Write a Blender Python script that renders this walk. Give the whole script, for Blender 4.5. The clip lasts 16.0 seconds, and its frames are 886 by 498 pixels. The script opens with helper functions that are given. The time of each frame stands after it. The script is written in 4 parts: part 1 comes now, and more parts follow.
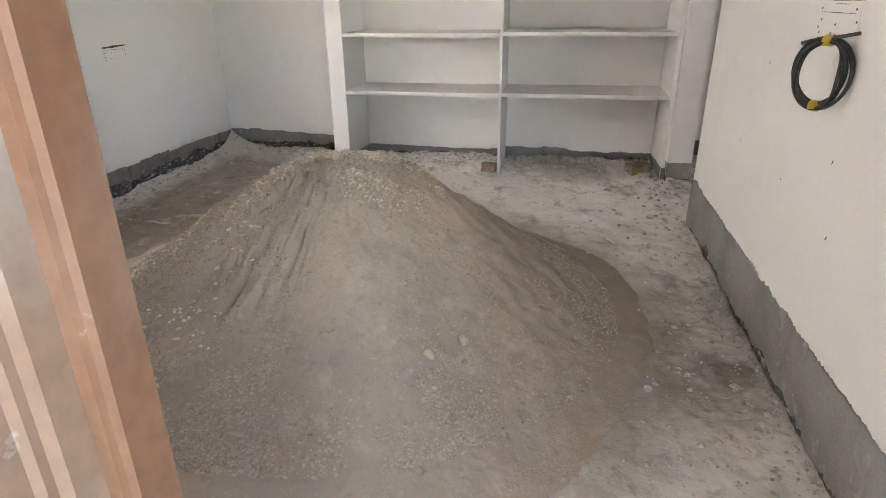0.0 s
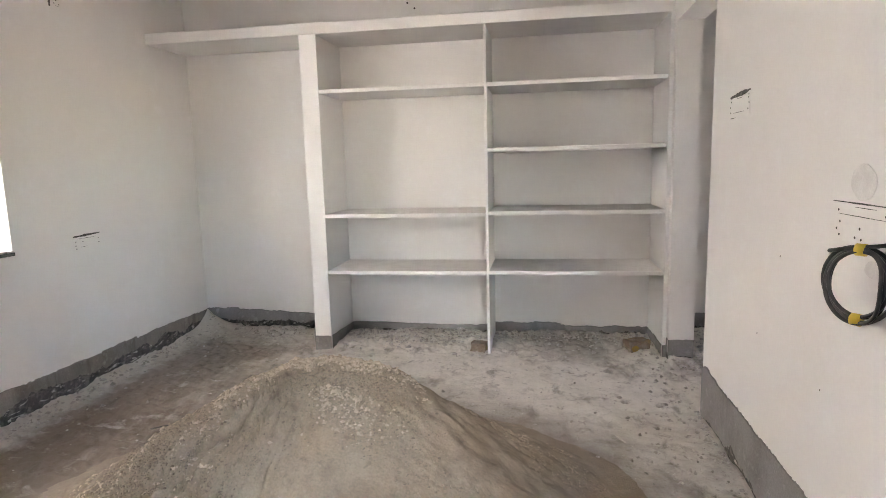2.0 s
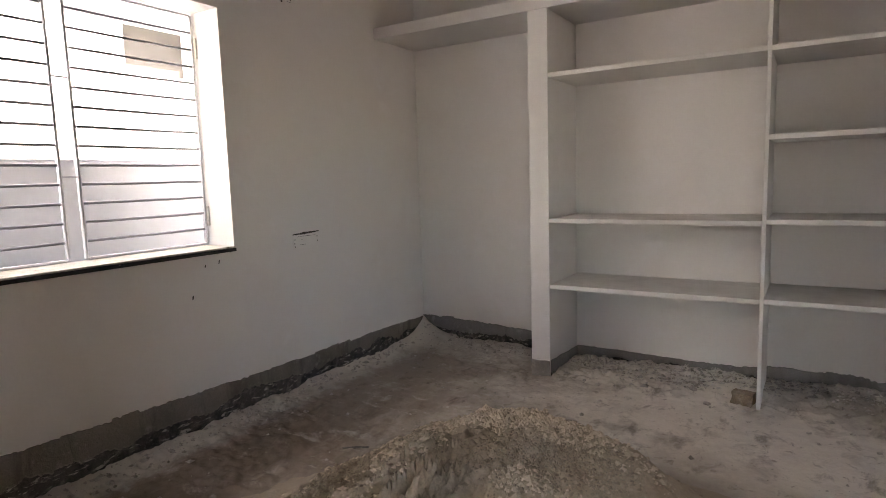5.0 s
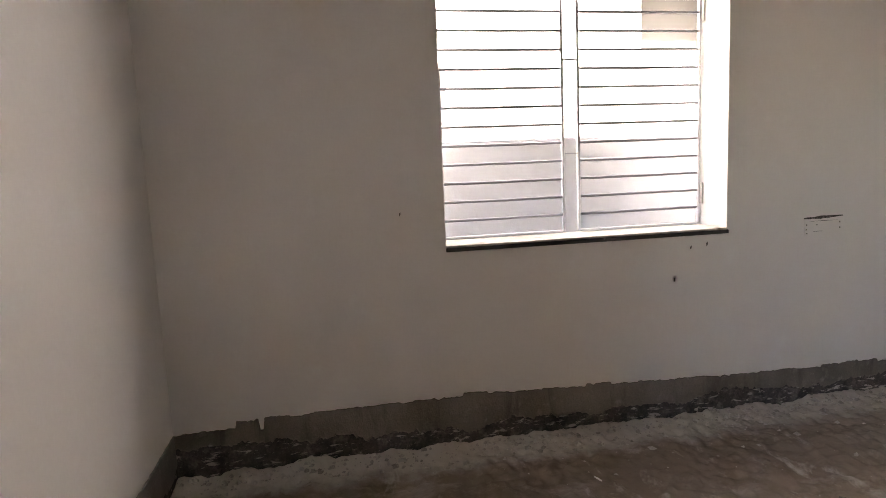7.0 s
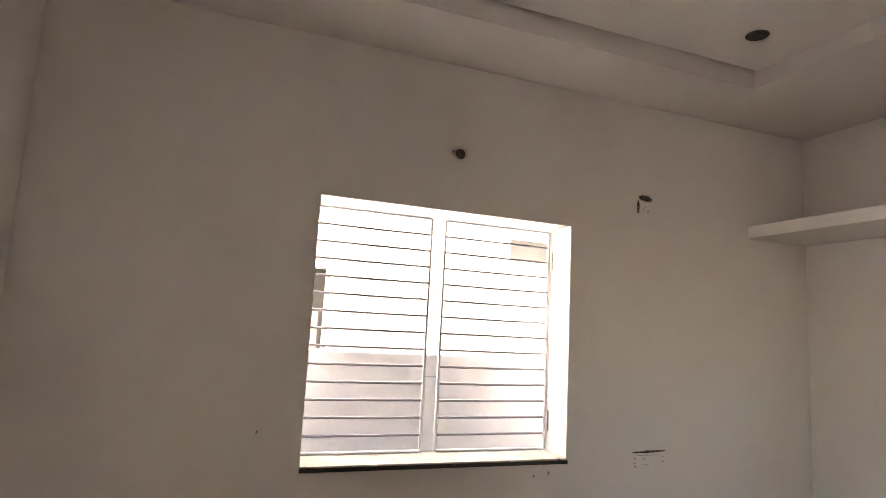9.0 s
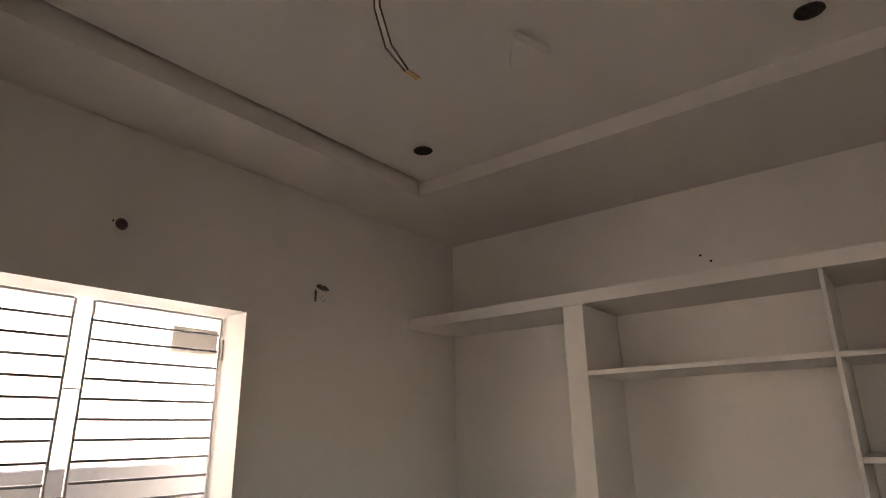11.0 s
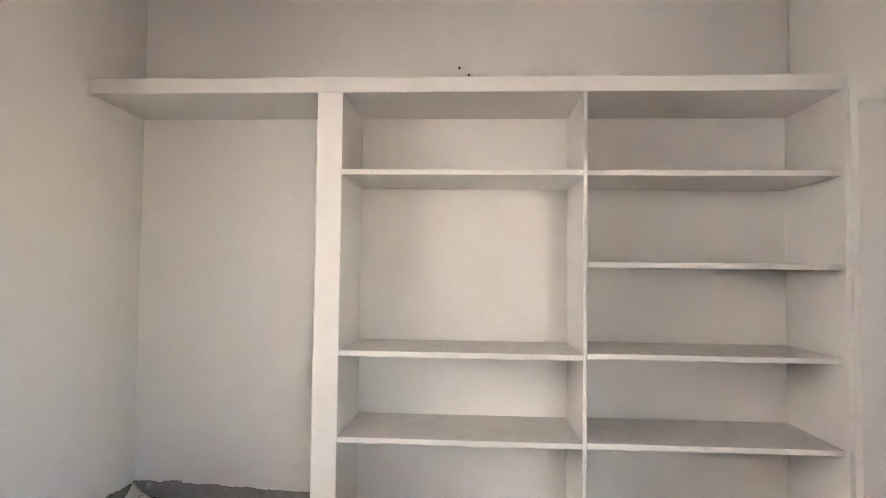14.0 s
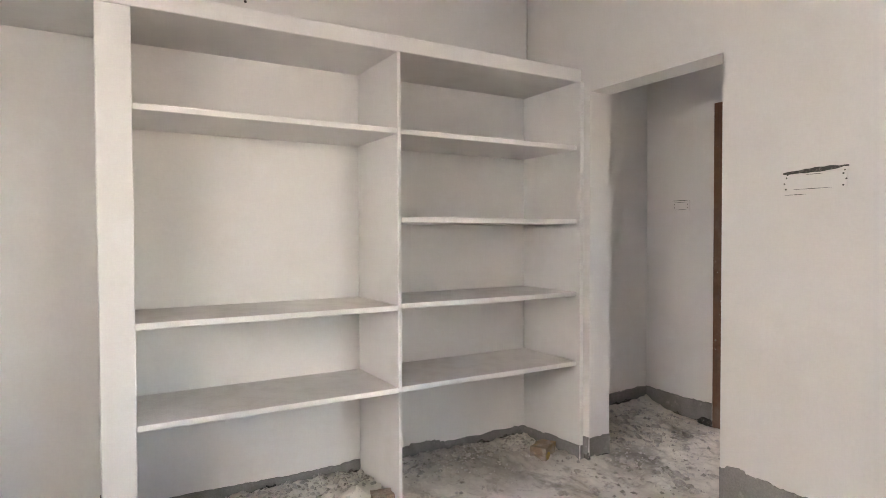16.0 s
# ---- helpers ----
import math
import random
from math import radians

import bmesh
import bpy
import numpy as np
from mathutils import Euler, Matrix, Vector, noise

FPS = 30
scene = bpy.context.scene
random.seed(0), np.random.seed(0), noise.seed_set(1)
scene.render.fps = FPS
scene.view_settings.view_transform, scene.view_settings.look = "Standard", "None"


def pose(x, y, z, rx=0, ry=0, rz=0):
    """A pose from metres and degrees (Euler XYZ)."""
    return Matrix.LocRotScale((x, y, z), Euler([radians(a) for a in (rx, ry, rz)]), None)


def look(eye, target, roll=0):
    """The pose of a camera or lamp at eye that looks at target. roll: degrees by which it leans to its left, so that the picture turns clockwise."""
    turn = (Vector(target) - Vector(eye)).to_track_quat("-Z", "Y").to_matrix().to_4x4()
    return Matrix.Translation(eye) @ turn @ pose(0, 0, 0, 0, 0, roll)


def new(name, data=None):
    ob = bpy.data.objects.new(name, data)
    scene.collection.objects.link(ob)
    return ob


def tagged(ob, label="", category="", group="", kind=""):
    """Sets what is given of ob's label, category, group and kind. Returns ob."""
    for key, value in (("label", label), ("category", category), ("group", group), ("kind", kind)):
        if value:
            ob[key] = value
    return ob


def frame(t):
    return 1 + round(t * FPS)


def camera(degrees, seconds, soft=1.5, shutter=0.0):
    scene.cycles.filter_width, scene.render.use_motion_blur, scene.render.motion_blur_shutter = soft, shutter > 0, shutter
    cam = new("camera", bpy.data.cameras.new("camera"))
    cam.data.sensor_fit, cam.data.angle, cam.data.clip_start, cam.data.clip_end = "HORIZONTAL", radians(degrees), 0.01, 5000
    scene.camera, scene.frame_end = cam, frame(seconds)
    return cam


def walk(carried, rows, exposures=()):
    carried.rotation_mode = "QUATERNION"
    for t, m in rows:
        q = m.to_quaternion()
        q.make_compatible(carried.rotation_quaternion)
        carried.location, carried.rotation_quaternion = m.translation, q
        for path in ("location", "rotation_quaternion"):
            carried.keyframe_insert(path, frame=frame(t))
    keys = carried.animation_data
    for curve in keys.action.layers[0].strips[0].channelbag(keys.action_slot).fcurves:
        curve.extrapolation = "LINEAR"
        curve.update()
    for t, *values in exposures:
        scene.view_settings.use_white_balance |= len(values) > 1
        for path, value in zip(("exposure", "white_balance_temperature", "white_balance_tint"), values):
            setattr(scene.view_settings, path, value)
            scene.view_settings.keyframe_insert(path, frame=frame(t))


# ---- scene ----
cam = camera(73.4, 16.0, soft=0.65)
PATH = [
    (0, (2.686, -0.087, 1.152), (2.334, 1.722, 0.373), -0.6),
    (0.5, (2.705, -0.028, 1.171), (2.376, 1.817, 0.473), -1.4),
    (1, (2.728, 0.036, 1.189), (2.376, 1.934, 0.667), -1.1),
    (1.5, (2.706, 0.09, 1.217), (2.361, 2.018, 0.812), -1.4),
    (2, (2.63, 0.198, 1.265), (2.307, 2.15, 0.976), -1.5),
    (2.5, (2.583, 0.293, 1.281), (2.277, 2.254, 1.036), -1.5),
    (3, (2.61, 0.408, 1.248), (2.14, 2.333, 0.977), -0.8),
    (3.2, (2.638, 0.47, 1.221), (2.024, 2.359, 0.985), -1.6),
    (5.3, (2.425, 0.826, 1.19), (1.289, 2.45, 0.924), -2.0),
    (5.5, (2.392, 0.853, 1.209), (1.165, 2.406, 0.923), -2.4),
    (6, (2.375, 0.941, 1.227), (0.787, 2.119, 0.929), -2.2),
    (6.5, (2.354, 0.984, 1.255), (0.527, 1.73, 0.929), 0.0),
    (7, (2.385, 1.021, 1.173), (0.435, 1.389, 0.923), -2.5),
    (7.5, (2.439, 0.914, 1.217), (0.446, 0.936, 1.047), -2.0),
    (8, (2.518, 0.882, 1.294), (0.52, 0.95, 1.249), -1.9),
    (8.5, (2.583, 1.003, 1.462), (0.64, 1.471, 1.535), 1.0),
    (9, (2.609, 1.087, 1.478), (0.755, 1.788, 1.744), 3.0),
    (9.2, (2.614, 1.1, 1.47), (0.831, 1.919, 1.861), 3.0),
    (11.3, (2.473, 1.098, 1.459), (1.437, 2.73, 1.97), -0.4),
    (11.4, (2.449, 1.125, 1.456), (1.455, 2.807, 1.883), -0.5),
    (11.5, (2.449, 1.137, 1.442), (1.475, 2.842, 1.825), -0.3),
    (12, (2.446, 1.229, 1.396), (1.658, 3.052, 1.634), -2.5),
    (12.5, (2.369, 1.256, 1.345), (1.835, 3.176, 1.514), 1.1),
    (13, (2.209, 1.312, 1.324), (1.784, 3.264, 1.411), -0.3),
    (13.5, (1.998, 1.363, 1.296), (1.704, 3.34, 1.382), -0.9),
    (14, (1.822, 1.362, 1.291), (1.705, 3.357, 1.369), 0.7),
    (14.5, (1.665, 1.369, 1.293), (1.918, 3.352, 1.348), -2.1),
    (15, (1.48, 1.435, 1.29), (2.043, 3.354, 1.31), -0.6),
    (15.5, (1.253, 1.491, 1.232), (2.011, 3.341, 1.3), -0.7),
    (16, (1.079, 1.538, 1.261), (2.09, 3.262, 1.214), -0.2),
]
walk(cam, [(t, look(eye, target, roll)) for t, eye, target, roll in PATH],
     exposures=[(0, 5.1, 6950, 14), (0.5, 5.38, 7000, 15), (1, 5.3, 6950, 15), (1.5, 5.08, 6950, 15), (2, 5.22, 6950, 15), (3.2, 5.22, 7050, 15), (5.5, 3.92, 7400, 20), (7, 4.33, 7500, 20), (8, 4.18, 7700, 20), (9, 4.33, 8050, 21),
                (11.3, 3.45, 8350, 22), (12, 4.1, 8150, 22), (12.5, 5.05, 7500, 18), (14.5, 5.2, 7250, 17), (16, 5.17, 7000, 15)])

# ---- light ----
world = bpy.data.worlds.new("sky")
scene.world = world
world.use_nodes = True
wn = world.node_tree
sky = wn.nodes.new("ShaderNodeTexSky")
sky.sky_type = "NISHITA"
sky.sun_disc = False
sky.sun_elevation = radians(56)
sky.sun_rotation = radians(80.5)
wn.links.new(sky.outputs[0], wn.nodes["Background"].inputs[0])
wn.nodes["Background"].inputs[1].default_value = 0.15
sun_data = bpy.data.lights.new("sun", "SUN")
sun_data.energy, sun_data.angle, sun_data.color = 5.0, radians(0.5), (1.0, 0.95, 0.88)
sun = new("sun", sun_data)
sun.matrix_world = look((6, 3, 9), (0, 2, 0))


# ---- materials ----
def material(name, base, rough=0.7, metal=0.0, blotch=(), grain=0.0, grain_scale=200.0, bump=0.0, bump_scale=60.0, soft_bump=0.0):
    """A surface: base colour, blotches of (colour, scale, threshold, softness), fine grain and bump, all at metre scale."""
    m = bpy.data.materials.new(name)
    m.use_nodes = True
    nt = m.node_tree
    bsdf = nt.nodes["Principled BSDF"]
    bsdf.inputs["Roughness"].default_value = rough
    bsdf.inputs["Metallic"].default_value = metal
    geo = nt.nodes.new("ShaderNodeNewGeometry")

    def noise_tex(scale, detail=6.0, rough_=0.6):
        n = nt.nodes.new("ShaderNodeTexNoise")
        n.inputs["Scale"].default_value = scale
        n.inputs["Detail"].default_value = detail
        n.inputs["Roughness"].default_value = rough_
        nt.links.new(geo.outputs["Position"], n.inputs["Vector"])
        return n

    rgb = nt.nodes.new("ShaderNodeRGB")
    rgb.outputs[0].default_value = (*base, 1)
    col = rgb.outputs[0]
    for colour, scale, low, high in blotch:
        n = noise_tex(scale)
        mr = nt.nodes.new("ShaderNodeMapRange")
        mr.inputs["From Min"].default_value, mr.inputs["From Max"].default_value = low, high
        nt.links.new(n.outputs["Fac"], mr.inputs["Value"])
        mix = nt.nodes.new("ShaderNodeMix")
        mix.data_type = "RGBA"
        nt.links.new(mr.outputs[0], mix.inputs["Factor"])
        nt.links.new(col, mix.inputs["A"])
        mix.inputs["B"].default_value = (*colour, 1)
        col = mix.outputs["Result"]
    if grain:
        n = noise_tex(grain_scale, 3.0)
        mr = nt.nodes.new("ShaderNodeMapRange")
        mr.inputs["From Min"].default_value, mr.inputs["From Max"].default_value = 0.3, 0.7
        mr.inputs["To Min"].default_value, mr.inputs["To Max"].default_value = 1 - grain, 1 + grain
        nt.links.new(n.outputs["Fac"], mr.inputs["Value"])
        mul = nt.nodes.new("ShaderNodeVectorMath")
        mul.operation = "MULTIPLY"
        nt.links.new(col, mul.inputs[0])
        nt.links.new(mr.outputs[0], mul.inputs[1])
        col = mul.outputs[0]
    nt.links.new(col, bsdf.inputs["Base Color"])
    last = None
    for strength, scale, dist in ((bump, bump_scale, 0.004), (soft_bump, 2.2, 0.02)):
        if strength:
            b = nt.nodes.new("ShaderNodeBump")
            b.inputs["Strength"].default_value = strength
            b.inputs["Distance"].default_value = dist
            nt.links.new(noise_tex(scale, 5.0).outputs["Fac"], b.inputs["Height"])
            if last:
                nt.links.new(last.outputs[0], b.inputs["Normal"])
            last = b
    if last:
        nt.links.new(last.outputs[0], bsdf.inputs["Normal"])
    return m


WHITE = material("white_wall_putty", (0.84, 0.82, 0.79), 0.65, blotch=[((0.80, 0.775, 0.74), 1.6, 0.5, 0.75), ((0.86, 0.85, 0.83), 7, 0.55, 0.8)], grain=0.015, grain_scale=90, bump=0.03, bump_scale=120, soft_bump=0.12)
CEIL = material("ceiling_paint", (0.84, 0.82, 0.79), 0.7, blotch=[((0.80, 0.78, 0.75), 1.2, 0.5, 0.75)], bump=0.05, bump_scale=120, soft_bump=0.08)
SHELF = material("shelf_paint", (0.84, 0.825, 0.80), 0.6, blotch=[((0.78, 0.76, 0.73), 4, 0.55, 0.8)], grain=0.02, grain_scale=120, bump=0.03, bump_scale=120)
DUSTY = material("dusty_shelf_top", (0.79, 0.765, 0.73), 0.85, blotch=[((0.71, 0.68, 0.64), 9, 0.45, 0.7)], grain=0.06, grain_scale=160)
CEMENT = material("cement_band", (0.27, 0.26, 0.25), 0.9, blotch=[((0.20, 0.19, 0.18), 3.5, 0.45, 0.65), ((0.36, 0.35, 0.33), 14, 0.58, 0.72)], grain=0.12, grain_scale=140, bump=0.5, bump_scale=90)
RUBBLE = material("exposed_base_joint", (0.075, 0.068, 0.062), 0.95, blotch=[((0.16, 0.145, 0.13), 22, 0.5, 0.62), ((0.035, 0.032, 0.03), 12, 0.50, 0.62)], grain=0.25, grain_scale=120, bump=1.0, bump_scale=60)
SAND = material("sand", (0.389, 0.319, 0.239), 0.95, blotch=[((0.328, 0.268, 0.204), 1.6, 0.48, 0.62), ((0.432, 0.358, 0.272), 3.5, 0.52, 0.66), ((0.279, 0.229, 0.181), 9, 0.60, 0.70)], grain=0.14, grain_scale=150, bump=0.6, bump_scale=110)
FLOOR = material("dusty_screed", (0.50, 0.46, 0.41), 0.93, blotch=[((0.33, 0.29, 0.25), 1.15, 0.50, 0.62), ((0.62, 0.59, 0.55), 1.9, 0.50, 0.62), ((0.28, 0.245, 0.21), 6.5, 0.60, 0.70), ((0.66, 0.63, 0.59), 11, 0.58, 0.68), ((0.20, 0.175, 0.15), 34, 0.65, 0.71)], grain=0.16, grain_scale=190, bump=0.9, bump_scale=55, soft_bump=0.3)


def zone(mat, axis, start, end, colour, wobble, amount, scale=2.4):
    """Floor dirt or sand tone that thickens from start to end along an axis, with a wandering edge."""
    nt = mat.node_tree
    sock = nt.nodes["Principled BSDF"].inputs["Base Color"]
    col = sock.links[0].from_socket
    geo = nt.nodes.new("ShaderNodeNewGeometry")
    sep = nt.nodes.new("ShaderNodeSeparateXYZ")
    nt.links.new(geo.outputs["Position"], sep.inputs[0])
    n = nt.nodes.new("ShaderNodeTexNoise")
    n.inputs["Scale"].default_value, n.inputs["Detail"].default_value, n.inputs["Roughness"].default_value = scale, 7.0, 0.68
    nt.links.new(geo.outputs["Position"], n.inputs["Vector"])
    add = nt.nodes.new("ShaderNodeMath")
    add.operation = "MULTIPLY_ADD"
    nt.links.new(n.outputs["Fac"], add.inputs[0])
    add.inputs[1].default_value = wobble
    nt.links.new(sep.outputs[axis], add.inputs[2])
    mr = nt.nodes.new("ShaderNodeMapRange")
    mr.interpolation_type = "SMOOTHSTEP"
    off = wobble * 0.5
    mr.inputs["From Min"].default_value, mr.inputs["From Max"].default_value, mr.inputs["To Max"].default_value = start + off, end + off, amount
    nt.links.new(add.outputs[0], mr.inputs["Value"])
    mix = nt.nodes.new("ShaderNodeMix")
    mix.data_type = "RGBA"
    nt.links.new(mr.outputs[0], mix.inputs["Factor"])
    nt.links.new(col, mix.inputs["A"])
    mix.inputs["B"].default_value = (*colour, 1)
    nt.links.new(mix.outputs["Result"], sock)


def stain(mat, colour, scale, low, high, amount, stretch=(1, 1, 1)):
    """Stains with a shape of their own over what the surface already has."""
    nt = mat.node_tree
    sock = nt.nodes["Principled BSDF"].inputs["Base Color"]
    col = sock.links[0].from_socket
    geo = nt.nodes.new("ShaderNodeNewGeometry")
    mul = nt.nodes.new("ShaderNodeVectorMath")
    mul.operation = "MULTIPLY"
    nt.links.new(geo.outputs["Position"], mul.inputs[0])
    mul.inputs[1].default_value = stretch
    n = nt.nodes.new("ShaderNodeTexNoise")
    n.inputs["Scale"].default_value, n.inputs["Detail"].default_value, n.inputs["Roughness"].default_value = scale, 8.0, 0.66
    n.inputs["Distortion"].default_value = 0.4
    nt.links.new(mul.outputs[0], n.inputs["Vector"])
    mr = nt.nodes.new("ShaderNodeMapRange")
    mr.inputs["From Min"].default_value, mr.inputs["From Max"].default_value, mr.inputs["To Max"].default_value = low, high, amount
    nt.links.new(n.outputs["Fac"], mr.inputs["Value"])
    mix = nt.nodes.new("ShaderNodeMix")
    mix.data_type = "RGBA"
    nt.links.new(mr.outputs[0], mix.inputs["Factor"])
    nt.links.new(col, mix.inputs["A"])
    mix.inputs["B"].default_value = (*colour, 1)
    nt.links.new(mix.outputs["Result"], sock)


# Sand turns darker and greyer down towards the heap's foot.
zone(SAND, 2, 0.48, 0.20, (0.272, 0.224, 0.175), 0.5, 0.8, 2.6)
stain(SAND, (0.238, 0.194, 0.155), 5.0, 0.53, 0.66, 0.6)
stain(SAND, (0.418, 0.349, 0.268), 7.5, 0.54, 0.66, 0.6)
stain(SAND, (0.209, 0.172, 0.137), 26, 0.58, 0.68, 0.6)
stain(SAND, (0.432, 0.366, 0.286), 60, 0.58, 0.68, 0.5)
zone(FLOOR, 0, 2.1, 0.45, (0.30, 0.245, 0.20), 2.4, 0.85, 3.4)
zone(FLOOR, 1, 3.45, 4.1, (0.60, 0.57, 0.53), 1.3, 0.75)
zone(FLOOR, 0, 3.05, 3.30, (0.60, 0.575, 0.54), 0.9, 0.6)
zone(FLOOR, 0, 0.26, 0.08, (0.58, 0.54, 0.48), 0.35, 0.85, 5.0)
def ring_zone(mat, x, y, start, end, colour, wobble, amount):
    """Colour round a point: thins from start to end metres off its middle."""
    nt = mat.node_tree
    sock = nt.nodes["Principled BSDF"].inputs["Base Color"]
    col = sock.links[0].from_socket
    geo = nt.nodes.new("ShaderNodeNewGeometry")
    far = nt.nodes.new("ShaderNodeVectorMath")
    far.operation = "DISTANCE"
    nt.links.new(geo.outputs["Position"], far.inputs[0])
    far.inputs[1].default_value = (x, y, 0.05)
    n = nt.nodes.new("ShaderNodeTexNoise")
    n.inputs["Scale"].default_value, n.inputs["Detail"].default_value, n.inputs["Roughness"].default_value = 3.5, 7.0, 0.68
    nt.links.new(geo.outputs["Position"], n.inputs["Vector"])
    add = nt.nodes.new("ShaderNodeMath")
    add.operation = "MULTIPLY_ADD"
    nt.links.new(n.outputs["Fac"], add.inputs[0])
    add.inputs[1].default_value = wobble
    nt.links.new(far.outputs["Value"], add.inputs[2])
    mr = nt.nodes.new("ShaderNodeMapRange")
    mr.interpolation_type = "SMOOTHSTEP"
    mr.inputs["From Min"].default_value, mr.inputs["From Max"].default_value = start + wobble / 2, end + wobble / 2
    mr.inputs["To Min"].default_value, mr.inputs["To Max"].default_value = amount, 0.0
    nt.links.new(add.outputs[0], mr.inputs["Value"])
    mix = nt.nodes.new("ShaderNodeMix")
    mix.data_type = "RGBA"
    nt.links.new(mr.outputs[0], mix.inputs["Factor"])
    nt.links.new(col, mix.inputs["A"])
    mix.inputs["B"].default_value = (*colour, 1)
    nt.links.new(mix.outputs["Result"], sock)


stain(FLOOR, (0.16, 0.125, 0.10), 3.4, 0.51, 0.63, 0.85, (1, 0.6, 1))
stain(FLOOR, (0.60, 0.57, 0.53), 5.5, 0.55, 0.68, 0.5)
stain(FLOOR, (0.15, 0.12, 0.097), 11, 0.55, 0.65, 0.7)
stain(FLOOR, (0.66, 0.64, 0.60), 48, 0.63, 0.70, 0.45)
zone(FLOOR, 1, 2.6, 3.5, (0.74, 0.685, 0.61), 1.2, 0.78, 3.0)
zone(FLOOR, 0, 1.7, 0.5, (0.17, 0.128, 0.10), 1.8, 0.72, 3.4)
zone(FLOOR, 0, 2.5, 3.0, (0.64, 0.61, 0.56), 1.0, 0.5, 3.0)
zone(FLOOR, 0, 3.35, 3.55, (0.75, 0.70, 0.63), 0.4, 0.75, 5.0)
stain(FLOOR, (0.22, 0.185, 0.155), 3.7, 0.54, 0.70, 0.7, (1, 0.75, 1))
stain(FLOOR, (0.52, 0.48, 0.43), 4.3, 0.54, 0.68, 0.5, (1, 0.6, 1))
stain(FLOOR, (0.13, 0.105, 0.085), 8.0, 0.56, 0.68, 0.6, (1, 0.6, 1))
stain(FLOOR, (0.17, 0.145, 0.12), 13, 0.60, 0.68, 0.5)
zone(FLOOR, 0, 0.26, 0.06, (0.64, 0.605, 0.55), 0.35, 0.85, 5.0)
zone(FLOOR, 1, 4.05, 4.3, (0.64, 0.61, 0.56), 0.45, 0.65, 5.0)
stain(FLOOR, (0.13, 0.10, 0.08), 21, 0.60, 0.68, 0.55, (1, 0.7, 1))
stain(FLOOR, (0.62, 0.58, 0.53), 6.5, 0.57, 0.68, 0.55, (0.7, 1.5, 1))
# Floor takes on the dark tone of the heap's foot, fading outwards.
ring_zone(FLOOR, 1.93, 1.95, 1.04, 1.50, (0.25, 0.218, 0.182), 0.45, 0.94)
ring_zone(FLOOR, 3.29, 1.73, 0.07, 0.16, (0.17, 0.14, 0.115), 0.16, 0.75)
ring_zone(FLOOR, 3.30, 1.50, 0.02, 0.17, (0.24, 0.21, 0.18), 0.30, 0.6)
ring_zone(FLOOR, 3.60, 3.80, 0.05, 0.25, (0.20, 0.18, 0.155), 0.45, 0.7)
ring_zone(FLOOR, 2.85, 4.20, 0.10, 0.42, (0.23, 0.21, 0.185), 0.55, 0.7)
stain(CEMENT, (0.15, 0.145, 0.14), 4, 0.54, 0.72, 0.55, (1.6, 1.6, 0.4))
stain(CEMENT, (0.42, 0.41, 0.39), 30, 0.64, 0.70, 0.7)
stain(RUBBLE, (0.50, 0.47, 0.43), 13, 0.565, 0.62, 0.95, (1, 1, 3.2))
stain(RUBBLE, (0.42, 0.40, 0.37), 45, 0.62, 0.67, 0.8, (1, 1, 2.0))
CEMENT_BROWN = material("mud_stained_cement_band", (0.235, 0.21, 0.185), 0.9, blotch=[((0.165, 0.145, 0.125), 3.5, 0.45, 0.65), ((0.32, 0.295, 0.265), 14, 0.58, 0.72)], grain=0.12, grain_scale=140, bump=0.5, bump_scale=90)
stain(CEMENT_BROWN, (0.10, 0.085, 0.072), 9, 0.54, 0.66, 0.75, (1.0, 1.0, 0.18))
stain(CEMENT_BROWN, (0.42, 0.40, 0.37), 30, 0.64, 0.70, 0.6)
GRAVEL = material("sand_grit", (0.367, 0.303, 0.231), 0.95, blotch=[((0.315, 0.261, 0.200), 40, 0.45, 0.6)], grain=0.15, grain_scale=300)


def speckle(mat, low, high):
    """Each separate bit in a mesh gets its own shade."""
    nt = mat.node_tree
    sock = nt.nodes["Principled BSDF"].inputs["Base Color"]
    col = sock.links[0].from_socket
    geo = nt.nodes.new("ShaderNodeNewGeometry")
    mr = nt.nodes.new("ShaderNodeMapRange")
    mr.inputs["To Min"].default_value, mr.inputs["To Max"].default_value = low, high
    nt.links.new(geo.outputs["Random Per Island"], mr.inputs["Value"])
    mul = nt.nodes.new("ShaderNodeVectorMath")
    mul.operation = "MULTIPLY"
    nt.links.new(col, mul.inputs[0])
    nt.links.new(mr.outputs[0], mul.inputs[1])
    nt.links.new(mul.outputs[0], sock)


speckle(GRAVEL, 0.7, 1.15)
CLOD = material("dry_sand_clod", (0.580, 0.489, 0.379), 0.95, blotch=[((0.483, 0.405, 0.312), 30, 0.45, 0.6)], grain=0.15, grain_scale=260, bump=0.5, bump_scale=200)
speckle(CLOD, 0.8, 1.15)
MORTAR = material("mortar_crumb", (0.44, 0.41, 0.375), 0.95, blotch=[((0.32, 0.295, 0.265), 12, 0.45, 0.6), ((0.6, 0.58, 0.54), 7, 0.55, 0.7)], grain=0.2, grain_scale=200, bump=0.6, bump_scale=150)
speckle(MORTAR, 0.75, 1.3)
PLASTER = material("plaster_crumb", (0.60, 0.575, 0.54), 0.95, blotch=[((0.42, 0.39, 0.36), 20, 0.5, 0.65)], grain=0.1)
speckle(PLASTER, 0.6, 1.0)
BRICK = material("clay_brick", (0.27, 0.20, 0.145), 0.9, blotch=[((0.36, 0.31, 0.26), 18, 0.45, 0.62), ((0.42, 0.28, 0.10), 12, 0.55, 0.7)], grain=0.2, grain_scale=160, bump=0.7, bump_scale=110)
